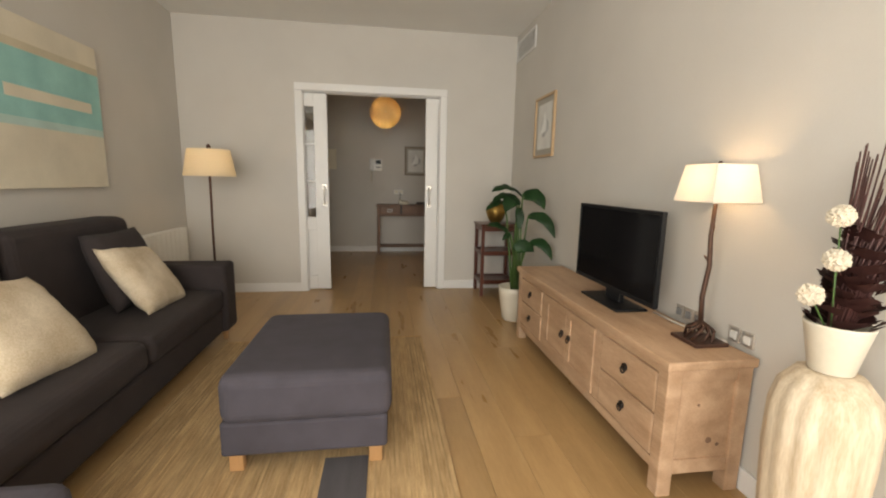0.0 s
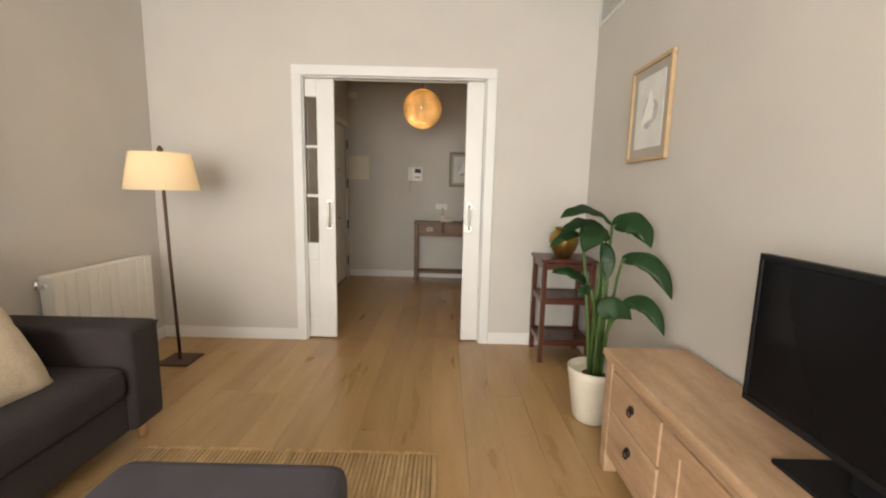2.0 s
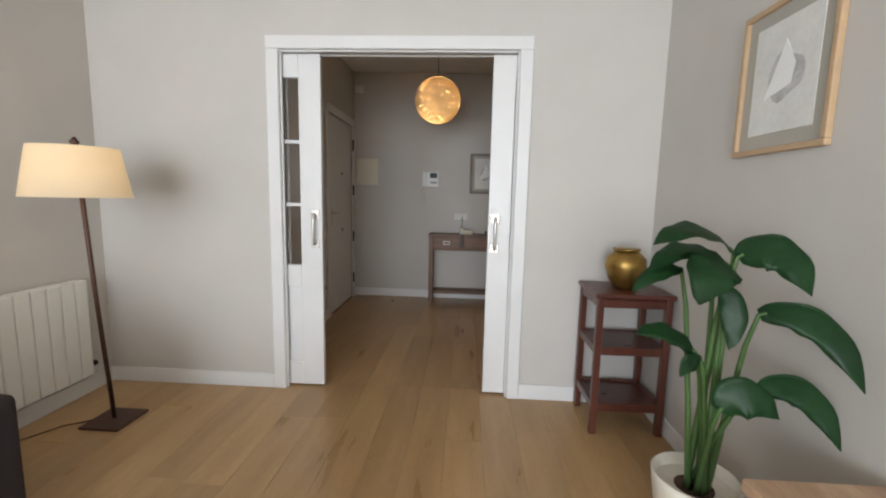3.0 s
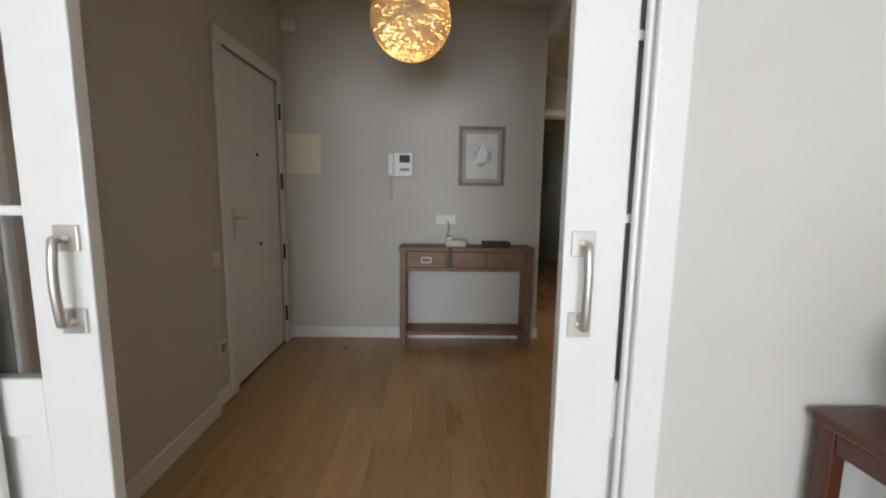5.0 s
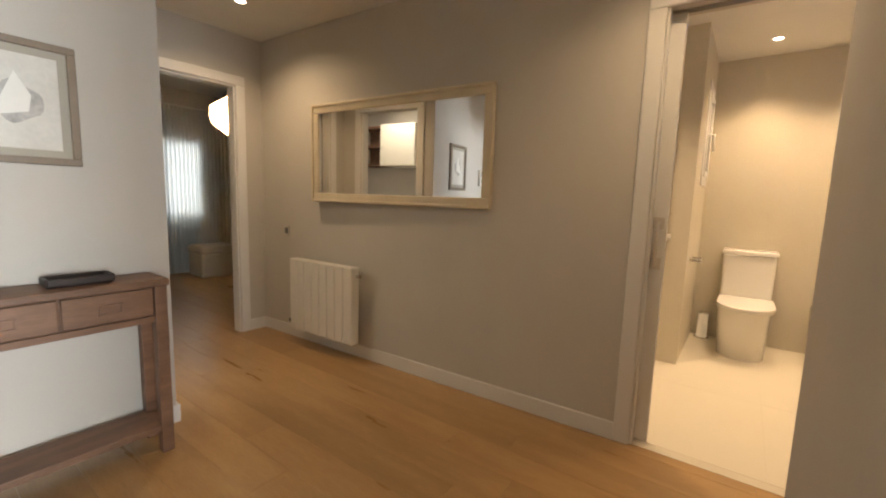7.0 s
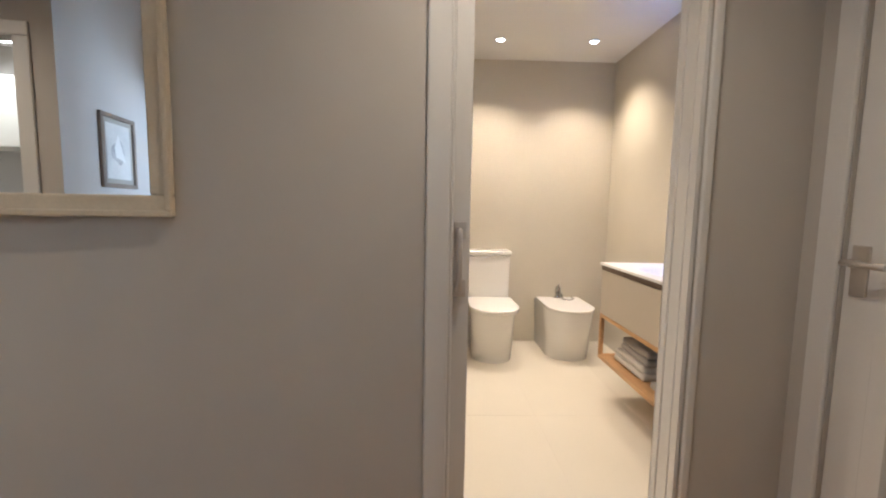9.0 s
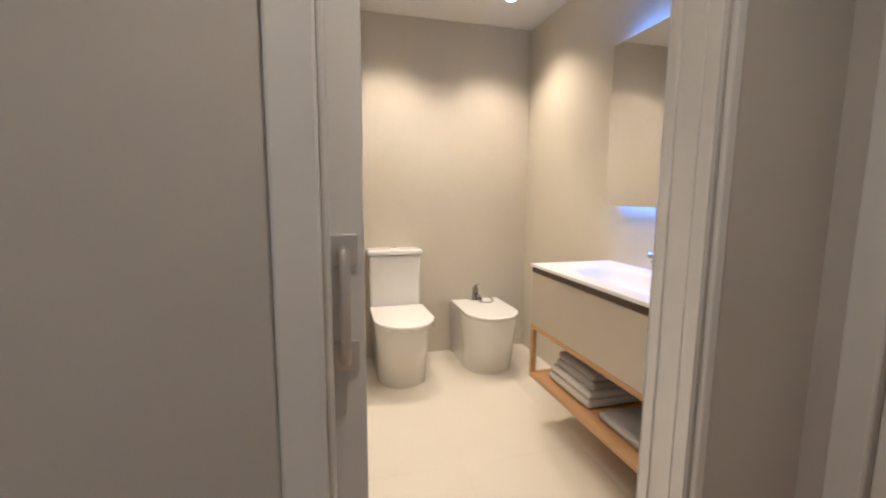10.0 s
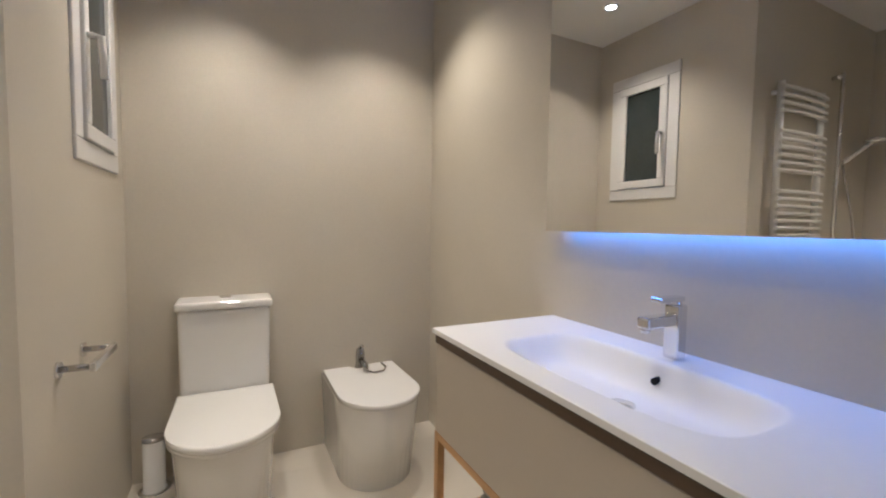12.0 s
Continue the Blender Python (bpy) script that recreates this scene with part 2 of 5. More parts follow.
def box(bm, x0, x1, y0, y1, z0, z1, bev=0.0, seg=2):
    """A block between those faces, with rounded edges."""
    x0, x1, y0, y1, z0, z1 = min(x0, x1), max(x0, x1), min(y0, y1), max(y0, y1), min(z0, z1), max(z0, z1)
    v = [bm.verts.new(p) for p in ((x0, y0, z0), (x1, y0, z0), (x1, y1, z0), (x0, y1, z0), (x0, y0, z1), (x1, y0, z1), (x1, y1, z1), (x0, y1, z1))]
    f = [bm.faces.new([v[i] for i in q]) for q in ((0, 3, 2, 1), (4, 5, 6, 7), (0, 1, 5, 4), (1, 2, 6, 5), (2, 3, 7, 6), (3, 0, 4, 7))]
    if bev:
        edges = {e for q in f for e in q.edges}
        bmesh.ops.bevel(bm, geom=list(edges), offset=bev, segments=seg, affect="EDGES", profile=0.5)
    return bm


def B(*a, **k):
    return box(bmesh.new(), *a, **k)


def tube(points, r, sides=10, bm=None, r_end=None, caps=True):
    """A round bar along the points, tapering to r_end."""
    bm = bm or bmesh.new()
    pts = [Vector(p) for p in points]
    rings = []
    for i, p in enumerate(pts):
        d = (pts[min(i + 1, len(pts) - 1)] - pts[max(i - 1, 0)]).normalized()
        a = d.orthogonal().normalized() if i == 0 else (rings_a - d * rings_a.dot(d)).normalized()
        rings_a = a
        b = d.cross(a)
        rad = r if r_end is None else r + (r_end - r) * i / (len(pts) - 1)
        rings.append([bm.verts.new(p + (a * math.cos(t) + b * math.sin(t)) * rad) for t in [2 * math.pi * k / sides for k in range(sides)]])
    for q, s in zip(rings, rings[1:]):
        for k in range(sides):
            bm.faces.new((q[k], q[(k + 1) % sides], s[(k + 1) % sides], s[k])).smooth = True
    if caps:
        bm.faces.new(rings[0][::-1])
        bm.faces.new(rings[-1])
    return bm


def lathe(profile, centre=(0, 0), sides=32, bm=None, square=0.0):
    """Turn (radius, height) pairs round an upright axis."""
    bm = bm or bmesh.new()
    rings = []
    for r, z in profile:
        ring = []
        for k in range(sides):
            t = 2 * math.pi * (k + 0.5) / sides
            c, s = math.cos(t), math.sin(t)
            f = r / max(abs(c), abs(s)) * square + r * (1 - square)
            ring.append(bm.verts.new((centre[0] + f * c, centre[1] + f * s, z)))
        rings.append(ring)
    for q, s in zip(rings, rings[1:]):
        for k in range(sides):
            bm.faces.new((q[k], q[(k + 1) % sides], s[(k + 1) % sides], s[k])).smooth = square < 0.5
    for ring, flip in ((rings[0], True), (rings[-1], False)):
        if profile[0 if flip else -1][0] > 1e-4:
            bm.faces.new(ring[::-1] if flip else ring)
    return bm


def slab(outline, z0, z1, bev=0.0, seg=3):
    """An upright extrusion of a flat outline, with rounded rims."""
    bm = bmesh.new()
    lo = [bm.verts.new((x, y, z0)) for x, y in outline]
    hi = [bm.verts.new((x, y, z1)) for x, y in outline]
    bm.faces.new(lo[::-1])
    top = bm.faces.new(hi)
    n = len(lo)
    for k in range(n):
        bm.faces.new((lo[k], lo[(k + 1) % n], hi[(k + 1) % n], hi[k])).smooth = True
    if bev:
        bmesh.ops.bevel(bm, geom=list(top.edges), offset=bev, segments=seg, affect="EDGES", profile=0.5)
    return bm


def link(name, bm, material, parent=None, label="", smooth=False):
    me = bpy.data.meshes.new(name)
    if smooth:
        for f in bm.faces:
            f.smooth = True
    bmesh.ops.recalc_face_normals(bm, faces=bm.faces[:])
    bm.to_mesh(me)
    bm.free()
    me.materials.append(material)
    ob = new(name, me)
    if parent:
        ob.parent = parent
    if label:
        tagged(ob, label)
    return ob


def part(name, bm, material, parent, label="", smooth=False):
    return link(name, bm, material, parent, label, smooth)


def thing(name, label, category, group="", base=(0, 0, 0)):
    """An Empty at the base of a thing, whose parts are given in world places."""
    return tagged(new(name), label, category, group)


def setting(name, bm, material, label=""):
    return tagged(link(name, bm, material), label or name.replace("_", " "), name.split("_")[0], kind="structure")


# ---- plan ----
LX0, LX1, LY0, DY0, DY1 = -1.53, 1.862, -2.0, 4.98, 5.08   # living room, and the partition with the sliding doors
HX0, HY1, COR = -0.6, 7.535, 1.485                           # hall: left wall, back wall, corridor side
LH, HH, CH = 2.72, 2.68, 2.45                               # ceilings
TURN = Matrix.Translation((2.785, 5.66, 0)) @ Matrix.Rotation(radians(2.5), 4, "Z")  # the long mirror wall runs slightly askew


def askew(ob):
    ob.matrix_world = TURN
    return ob


# living room shell
w = bmesh.new()
box(w, LX0 - 0.12, LX0, LY0 - 0.2, -1.6, 0, LH + 0.1)
box(w, LX0 - 0.12, LX0, 0.1, DY1, 0, LH + 0.1)
box(w, LX0 - 0.12, LX0, -1.6, 0.1, 2.4, LH + 0.1)
box(w, LX0 - 0.12, LX0, -1.6, 0.1, 0, 0.3)
setting("wall_west", w, M_WALL, "greige painted living room wall behind the sofa")
setting("wall_east", B(LX1, 1.928, LY0 - 0.2, DY0, 0, LH + 0.1), M_WALL, "greige painted living room wall behind the television")
w = bmesh.new()
box(w, LX0, -0.5, LY0 - 0.2, LY0, 0, LH)
box(w, 1.4, LX1, LY0 - 0.2, LY0, 0, LH)
box(w, -0.5, 1.4, LY0 - 0.2, LY0, 2.45, LH)
box(w, -0.5, 1.4, LY0 - 0.2, LY0, 0, 0.25)
setting("wall_south", w, M_WALL, "greige wall with the wide window")
win = tagged(new("window_1"), "wide white framed living room window", "window", kind="structure")
for x in (-0.5, 0.42, 1.34):
    part("window_frame", B(x, x + 0.06, LY0 - 0.12, LY0 - 0.06, 0.25, 2.45, bev=0.006), M_WHITE, win)
for z in (0.25, 2.39):
    part("window_frame", B(-0.44, 1.34, LY0 - 0.12, LY0 - 0.06, z, z + 0.06, bev=0.006), M_WHITE, win)
# assumed window out of view, added to go with the side fill lamp
win = tagged(new("unseen_window"), "unseen white framed side window, added to let light in", "window", kind="structure")
for y in (-1.6, -0.78, 0.04):
    part("window_frame", B(LX0 - 0.1, LX0 - 0.05, y, y + 0.06, 0.3, 2.4, bev=0.006), M_WHITE, win)
for z in (0.3, 2.34):
    part("window_frame", B(LX0 - 0.1, LX0 - 0.05, -1.54, 0.04, z, z + 0.06, bev=0.006), M_WHITE, win)
# partition: two skins with the pocket between them
w = bmesh.new()
IX0, IX1, IZ = -0.358, 1.047, 2.078
for a, b in ((DY0, DY0 + 0.022), (DY1 - 0.022, DY1)):
    box(w, LX0, IX0, a, b, 0, LH)
    box(w, IX1, 1.955, a, b, 0, LH)
    box(w, IX0, IX1, a, b, IZ, LH)
box(w, 1.93, 1.955, DY0 + 0.022, DY1 - 0.022, 0, LH)
box(w, IX0, IX1, DY0 + 0.022, DY1 - 0.022, IZ + 0.02, IZ + 0.06)
setting("wall_north", w, M_WALL, "greige partition with a pocket for sliding doors")
setting("ceiling_living", B(LX0, LX1, LY0, DY0, LH, LH + 0.1), M_CEIL, "white living room ceiling")
# hall, corridor and nook shell
w = bmesh.new()
box(w, HX0 - 0.12, HX0 + 0.035, DY1, 6.28, 0, HH)
box(w, HX0 - 0.12, HX0, 6.28, 6.53, 0, HH)
box(w, HX0 - 0.12, HX0, 7.45, HY1, 0, HH)
box(w, HX0 - 0.12, HX0, 6.53, 7.45, 2.07, HH)
box(w, HX0 - 0.2, HX0 - 0.12, 6.3, 7.6, 0, HH)
setting("wall_hall_west", w, M_WALL, "greige hall wall with the entrance door")
setting("wall_hall_north", B(HX0 - 0.12, COR, HY1, HY1 + 0.1, 0, HH), M_WALL, "greige hall wall behind the console table")
w = bmesh.new()
box(w, COR - 0.1, COR, HY1 + 0.1, 7.72, 0, CH)
box(w, COR - 0.1, COR, 8.42, 8.65, 0, CH)
box(w, COR - 0.1, COR, 7.72, 8.42, 2.06, CH)
setting("wall_corridor_west", w, M_WALL, "greige corridor wall with the kitchen opening")
BX0, BX1, BY = 1.70, 2.43, 8.65
w = bmesh.new()
box(w, COR - 0.1, BX0, BY, BY + 0.1, 0, 2.9)
box(w, BX1, 4.6, BY, BY + 0.1, 0, 2.9)
box(w, BX0, BX1, BY, BY + 0.1, 2.05, 2.9)
setting("wall_corridor_north", w, M_WALL, "greige corridor end wall with the bedroom doorway")
setting("ceiling_hall", B(HX0, COR, DY1, HY1, HH, HH + 0.1), M_CEIL, "white hall ceiling")
w = B(COR, 2.9, DY1, BY, CH, CH + 0.33)
box(w, 1.932, 2.9, 4.25, DY1, CH, CH + 0.33)
setting("ceiling_corridor", w, M_CEIL, "lowered white corridor ceiling")
# mirror wall, in its own turned frame: x into the wall, y along it
w = bmesh.new()
O0, O1, OZ = -0.885, -0.062, 2.075      # bathroom opening along the wall
for a, b in ((0, 0.05), (0.105, 0.14)):
    box(w, a, b, O1, 3.12, 0, CH)
    box(w, a, b, -1.4, O0, 0, CH)
    box(w, a, b, O0, O1, OZ, CH)
askew(setting("wall_mirror_side", w, M_WALL, "greige corridor wall with the bathroom doorway"))
w = bmesh.new()
box(w, 1.955, 2.03, 4.3, 4.4, 0, CH)
box(w, 1.955, 2.9, 4.25, 4.3, 0, CH)
box(w, 2.70, 2.86, 4.3, 4.4, 0, CH)
box(w, 2.03, 2.70, 4.3, 4.4, 2.05, CH)
setting("wall_nook", w, M_WALL, "greige wall round the nook door")
setting("wall_nook_west", B(1.93, 1.955, 4.3, DY0 + 0.0, 0, CH), M_WALL, "greige nook side wall")

# bathroom shell
BXF, BYR, BYW, BXC, BH = 5.14, 4.09, 5.55, 4.14, 2.465
setting("wall_bath_east", B(BXF, BXF + 0.1, BYR, BYW, 0, BH), M_BWALL, "beige tiled bathroom wall behind the toilet")
setting("wall_bath_south", B(2.86, BXF + 0.1, BYR - 0.1, BYR, 0, BH), M_BWALL, "beige tiled wall behind the washbasin")
w = bmesh.new()
WX0, WX1, WZ0, WZ1 = 4.56, 4.99, 1.40, 2.15
box(w, BXC, WX0, BYW, BYW + 0.16, 0, BH)
box(w, WX1, BXF + 0.1, BYW, BYW + 0.16, 0, BH)
box(w, WX0, WX1, BYW, BYW + 0.16, 0, WZ0)
box(w, WX0, WX1, BYW, BYW + 0.16, WZ1, BH)
setting("wall_bath_window", w, M_BWALL, "beige tiled wall with the small window")
setting("wall_bath_radiator", B(BXC, BXC + 0.12, BYW + 0.16, 6.9, 0, BH), M_BWALL, "beige tiled wall with the towel radiator")
setting("wall_bath_north", B(2.8, BXC + 0.12, 6.9, 7.0, 0, BH), M_BWALL, "beige tiled shower wall")
setting("ceiling_bath", B(2.75, BXF + 0.1, BYR - 0.1, 7.0, BH, BH + 0.1), M_CEIL, "white bathroom ceiling")
# bedroom and kitchen shells
w = bmesh.new()
box(w, 1.0, 3.0, 11.8, 11.9, 0, 2.6)
box(w, 3.52, 4.6, 11.8, 11.9, 0, 2.6)
box(w, 3.0, 3.52, 11.8, 11.9, 1.95, 2.6)
box(w, 3.0, 3.52, 11.8, 11.9, 0, 0.8)
setting("wall_bedroom_north", w, M_WALL, "greige bedroom wall with a curtained window")
setting("wall_bedroom_east", B(4.5, 4.6, 8.75, 11.8, 0, 2.6), M_WALL, "greige bedroom wall")
setting("wall_bedroom_west", B(1.35, 1.45, 9.6, 11.8, 0, 2.6), M_WALL, "greige bedroom wall")
setting("ceiling_bedroom", B(1.35, 4.6, 8.75, 11.9, 2.6, 2.7), M_CEIL, "white bedroom ceiling")
setting("wall_kitchen_west", B(-0.2, -0.1, HY1 + 0.1, 9.6, 0, 2.5), M_WALL, "pale kitchen wall")
setting("wall_kitchen_north", B(-0.2, 1.45, 9.6, 9.7, 0, 2.5), M_WALL, "pale kitchen wall")
setting("wall_kitchen_east", B(1.40, 1.45, 8.75, 9.6, 0, 2.5), M_WALL, "pale kitchen wall")
setting("ceiling_kitchen", B(-0.2, 1.45, HY1 + 0.1, 9.7, 2.5, 2.6), M_CEIL, "white kitchen ceiling")

# baseboards


def baseboard(x0, x1, y0, y1, turned=False):
    ob = setting("baseboard", B(x0, x1, y0, y1, 0, 0.095, bev=0.004), M_WHITE, "white painted baseboard")
    return askew(ob) if turned else ob


baseboard(LX0, LX0 + 0.014, 0.1, DY0 - 0.014)
baseboard(LX1 - 0.014, LX1, LY0, DY0 - 0.014)
baseboard(LX0, -0.434, DY0 - 0.014, DY0)
baseboard(1.122, LX1, DY0 - 0.014, DY0)
baseboard(HX0 + 0.035, HX0 + 0.049, DY1, 6.294)
baseboard(HX0, HX0 + 0.035, 6.28, 6.294)
baseboard(HX0, HX0 + 0.014, 6.294, 6.49)
baseboard(HX0, COR + 0.014, HY1 - 0.014, HY1)
baseboard(COR, COR + 0.014, HY1, 7.65)
baseboard(-0.014, 0, 0.01, 2.98, True)
baseboard(2.505, 2.65, BY - 0.014, BY)

# casings


def casing(name, label, boards, turned=False):
    t = tagged(new(name), label, "door", kind="structure")
    for b in boards:
        part("trim", B(*b, bev=0.006), M_WHITE, t)
    return askew(t) if turned else t


for n, (a, b) in enumerate(((DY0 - 0.018, DY0), (DY1, DY1 + 0.018))):
    casing("door_casing_living", "white painted casing round the sliding double door", (
        (-0.434, IX0, a, b, 0, IZ), (IX1, 1.122, a, b, 0, IZ), (-0.434, 1.122, a, b, IZ, 2.152)))
casing("door_lining_living", "white lining of the sliding door pocket", (
    (IX0, IX0 + 0.012, DY0, DY0 + 0.02, 0, IZ), (IX0, IX0 + 0.012, DY1 - 0.02, DY1, 0, IZ),
    (IX1 - 0.012, IX1, DY0, DY0 + 0.02, 0, IZ), (IX1 - 0.012, IX1, DY1 - 0.02, DY1, 0, IZ),
    (IX0 + 0.012, IX1 - 0.012, DY0, DY0 + 0.025, IZ - 0.012, IZ), (IX0 + 0.012, IX1 - 0.012, DY1 - 0.025, DY1, IZ - 0.012, IZ)))
casing("door_casing_bath", "white painted casing round the bathroom doorway", (
    (-0.016, 0, O1, O1 + 0.075, 0, OZ), (-0.016, 0, O0 - 0.03, O0, 0, OZ), (-0.016, 0, O0 - 0.03, O1 + 0.075, OZ, OZ + 0.075),
    (0, 0.05, O1 - 0.014, O1, 0, OZ), (0.105, 0.14, O1 - 0.014, O1, 0, OZ), (0, 0.14, O0, O0 + 0.012, 0, OZ),
    (0, 0.04, O0 + 0.012, O0 + 0.016, 0, OZ), (0.105, 0.14, O0 + 0.012, O0 + 0.016, 0, OZ), (0.14, 0.155, O0 - 0.06, O0, 0, OZ), (0.14, 0.155, O1, O1 + 0.06, 0, OZ)), True)
casing("door_casing_bedroom", "white painted casing round the bedroom doorway", (
    (BX0 - 0.075, BX0, BY - 0.016, BY, 0, 2.05), (BX1, BX1 + 0.075, BY - 0.016, BY, 0, 2.05), (BX0 - 0.075, BX1 + 0.075, BY - 0.016, BY, 2.05, 2.125),
    (BX0, BX0 + 0.015, BY, BY + 0.1, 0, 2.05), (BX1 - 0.015, BX1, BY, BY + 0.1, 0, 2.05), (BX0 + 0.015, BX1 - 0.015, BY, BY + 0.1, 2.035, 2.05)))
casing("door_casing_kitchen", "white painted casing round the kitchen opening", (
    (COR, COR + 0.016, 7.645, 7.72, 0, 2.06), (COR, COR + 0.016, 8.42, 8.495, 0, 2.06), (COR, COR + 0.016, 7.645, 8.495, 2.06, 2.135),
    (COR - 0.1, COR, 7.72, 7.735, 0, 2.06), (COR - 0.1, COR, 8.405, 8.42, 0, 2.06)))
casing("door_casing_entrance", "cream painted casing round the entrance door", (
    (HX0, HX0 + 0.02, 6.49, 6.57, 0, 2.04), (HX0, HX0 + 0.02, 7.40, 7.48, 0, 2.04), (HX0, HX0 + 0.02, 6.49, 7.48, 2.04, 2.12)))
casing("door_casing_nook", "white painted casing round the nook door", (
    (1.957, 2.03, 4.4, 4.416, 0, 2.05), (2.70, 2.775, 4.4, 4.416, 0, 2.05), (1.957, 2.775, 4.4, 4.416, 2.05, 2.125)))


def pull_handle(parent, x, y, z0, z1, out, along="y"):
    """A bowed pull bar between two square plates; out is the side it stands on."""
    def at(u, d, z):
        return (x + u, y + d * out, z) if along == "y" else (x + d * out, y + u, z)
    for z in (z0, z1):
        p0, p1 = at(-0.026, 0, z - 0.028), at(0.026, 0.009, z + 0.028)
        part("handle_plate", B(p0[0], p1[0], p0[1], p1[1], p0[2], p1[2], bev=0.002), M_STEEL, parent, "square nickel plate")
    mid = (z0 + z1) / 2
    pts = [at(0, 0.008, z1), at(0, 0.034, z1)] + [at(0, 0.038 + 0.008 * math.sin(math.pi * k / 8), z1 + (z0 - z1) * k / 8) for k in range(9)] + [at(0, 0.034, z0), at(0, 0.008, z0)]
    part("handle", tube(pts, 0.0095, 12), M_STEEL, parent, "bowed nickel pull bar")


def glazed_leaf(name, edge, way):
    """A sliding leaf that stands mostly in its pocket; edge is its free side, way points into the pocket."""
    d = tagged(new(name), "white sliding door leaf with glazed upper panes, pushed open", "door", kind="structure")
    y0, y1 = DY0 + 0.034, DY1 - 0.028
    s = lambda a, b: (min(edge + way * a, edge + way * b), max(edge + way * a, edge + way * b))
    part("stile", B(*s(0, 0.135), y0, y1, 0.012, 2.066, bev=0.004), M_WHITE, d)
    part("stile", B(*s(0.56, 0.69), y0, y1, 0.012, 2.066, bev=0.004), M_WHITE, d)
    for z0, z1 in ((0.012, 0.16), (0.66, 0.80), (1.93, 2.066)):
        part("rail", B(*s(0.135, 0.56), y0, y1, z0, z1, bev=0.004), M_WHITE, d)
    part("lower_panel", B(*s(0.135, 0.56), y0 + 0.012, y1 - 0.012, 0.16, 0.66), M_WHITE, d)
    for z0, z1 in ((0.80, 1.165), (1.187, 1.545), (1.567, 1.93)):
        part("pane", B(*s(0.135, 0.56), y0 + 0.016, y1 - 0.016, z0, z1), M_GLASS, d)
    for z in (1.165, 1.545):
        part("glazing_bar", B(*s(0.135, 0.56), y0 + 0.004, y1 - 0.004, z, z + 0.022, bev=0.003), M_WHITE, d)
    hx = edge + way * 0.042
    pull_handle(d, hx, y0, 0.938, 1.12, -1)
    pull_handle(d, hx, y1, 0.938, 1.12, 1)
    return d


glazed_leaf("door_1", -0.125, -1)
glazed_leaf("door_2", 0.899, 1)

bd = tagged(new("door_3"), "white sliding bathroom door, pushed into its pocket", "door", kind="structure")
part("leaf", B(0.06, 0.096, O1 - 0.075, O1 + 0.72, 0.012, 2.066, bev=0.003), M_WHITE, bd)
pull_handle(bd, 0.06, O1 - 0.036, 0.923, 1.118, -1, "x")
pull_handle(bd, 0.096, O1 - 0.036, 0.923, 1.118, 1, "x")
askew(bd)

ed = tagged(new("door_4"), "closed cream entrance door with hinges and lever", "door", kind="structure")
part("leaf", B(HX0 - 0.05, HX0 - 0.006, 6.575, 7.395, 0.01, 2.035, bev=0.004), M_WHITE, ed, "cream painted flush leaf")
for z in (0.25, 0.75, 1.3, 1.82):
    part("hinge", tube([(HX0 + 0.022, 7.398, z - 0.06), (HX0 + 0.022, 7.398, z + 0.06)], 0.009, 10), M_BRONZE, ed)
part("lock_plate", B(HX0 - 0.006, HX0 + 0.002, 6.63, 6.665, 0.92, 1.13, bev=0.003), M_STEEL, ed)
part("lever", tube([(HX0, 6.648, 1.06), (HX0 + 0.045, 6.648, 1.06), (HX0 + 0.045, 6.76, 1.06)], 0.009, 8), M_STEEL, ed)
for z in (0.86, 1.47):
    part("peephole", tube([(HX0 - 0.008, 7.02, z), (HX0 + 0.003, 7.02, z)], 0.013, 12), M_BRONZE, ed)

nd = tagged(new("door_5"), "closed white panelled nook door with a lever", "door", kind="structure")
part("leaf", B(2.033, 2.697, 4.35, 4.39, 0.01, 2.045, bev=0.004), M_WHITE, nd)
part("panel", B(2.14, 2.59, 4.39, 4.396, 1.0, 1.9, bev=0.003), M_WHITE, nd)
part("panel", B(2.14, 2.59, 4.39, 4.396, 0.18, 0.86, bev=0.003), M_WHITE, nd)
part("handle_plate", B(2.625, 2.675, 4.39, 4.398, 0.95, 1.10, bev=0.003), M_STEEL, nd)
part("lever", tube([(2.65, 4.395, 1.05), (2.65, 4.45, 1.05), (2.53, 4.45, 1.05)], 0.01, 8), M_STEEL, nd)

bdr = tagged(new("door_6"), "white bedroom door leaf standing open", "door", kind="structure")
part("leaf", B(BX0 + 0.018, BX0 + 0.055, BY + 0.102, BY + 0.80, 0.01, 2.03, bev=0.003), M_WHITE, bdr)
for z in (0.3, 1.75):
    part("hinge", tube([(BX0 + 0.06, BY + 0.106, z - 0.05), (BX0 + 0.06, BY + 0.106, z + 0.05)], 0.007, 8), M_STEEL, bdr)

bw = tagged(new("window_2"), "small white framed bathroom window, dark outside", "window", kind="structure")
for b in ((WX0 - 0.03, WX1 + 0.03, WZ0 - 0.03, WZ0 + 0.04), (WX0 - 0.03, WX1 + 0.03, WZ1 - 0.04, WZ1 + 0.03)):
    part("window_frame", B(b[0], b[1], BYW - 0.01, BYW + 0.05, b[2], b[3], bev=0.005), M_WHITE, bw)
for a, b in ((WX0 - 0.03, WX0 + 0.04), (WX1 - 0.04, WX1 + 0.03)):
    part("window_frame", B(a, b, BYW - 0.01, BYW + 0.05, WZ0 + 0.04, WZ1 - 0.04, bev=0.005), M_WHITE, bw)
sx0, sx1, sz0, sz1 = WX0 + 0.043, WX1 - 0.043, WZ0 + 0.043, WZ1 - 0.043
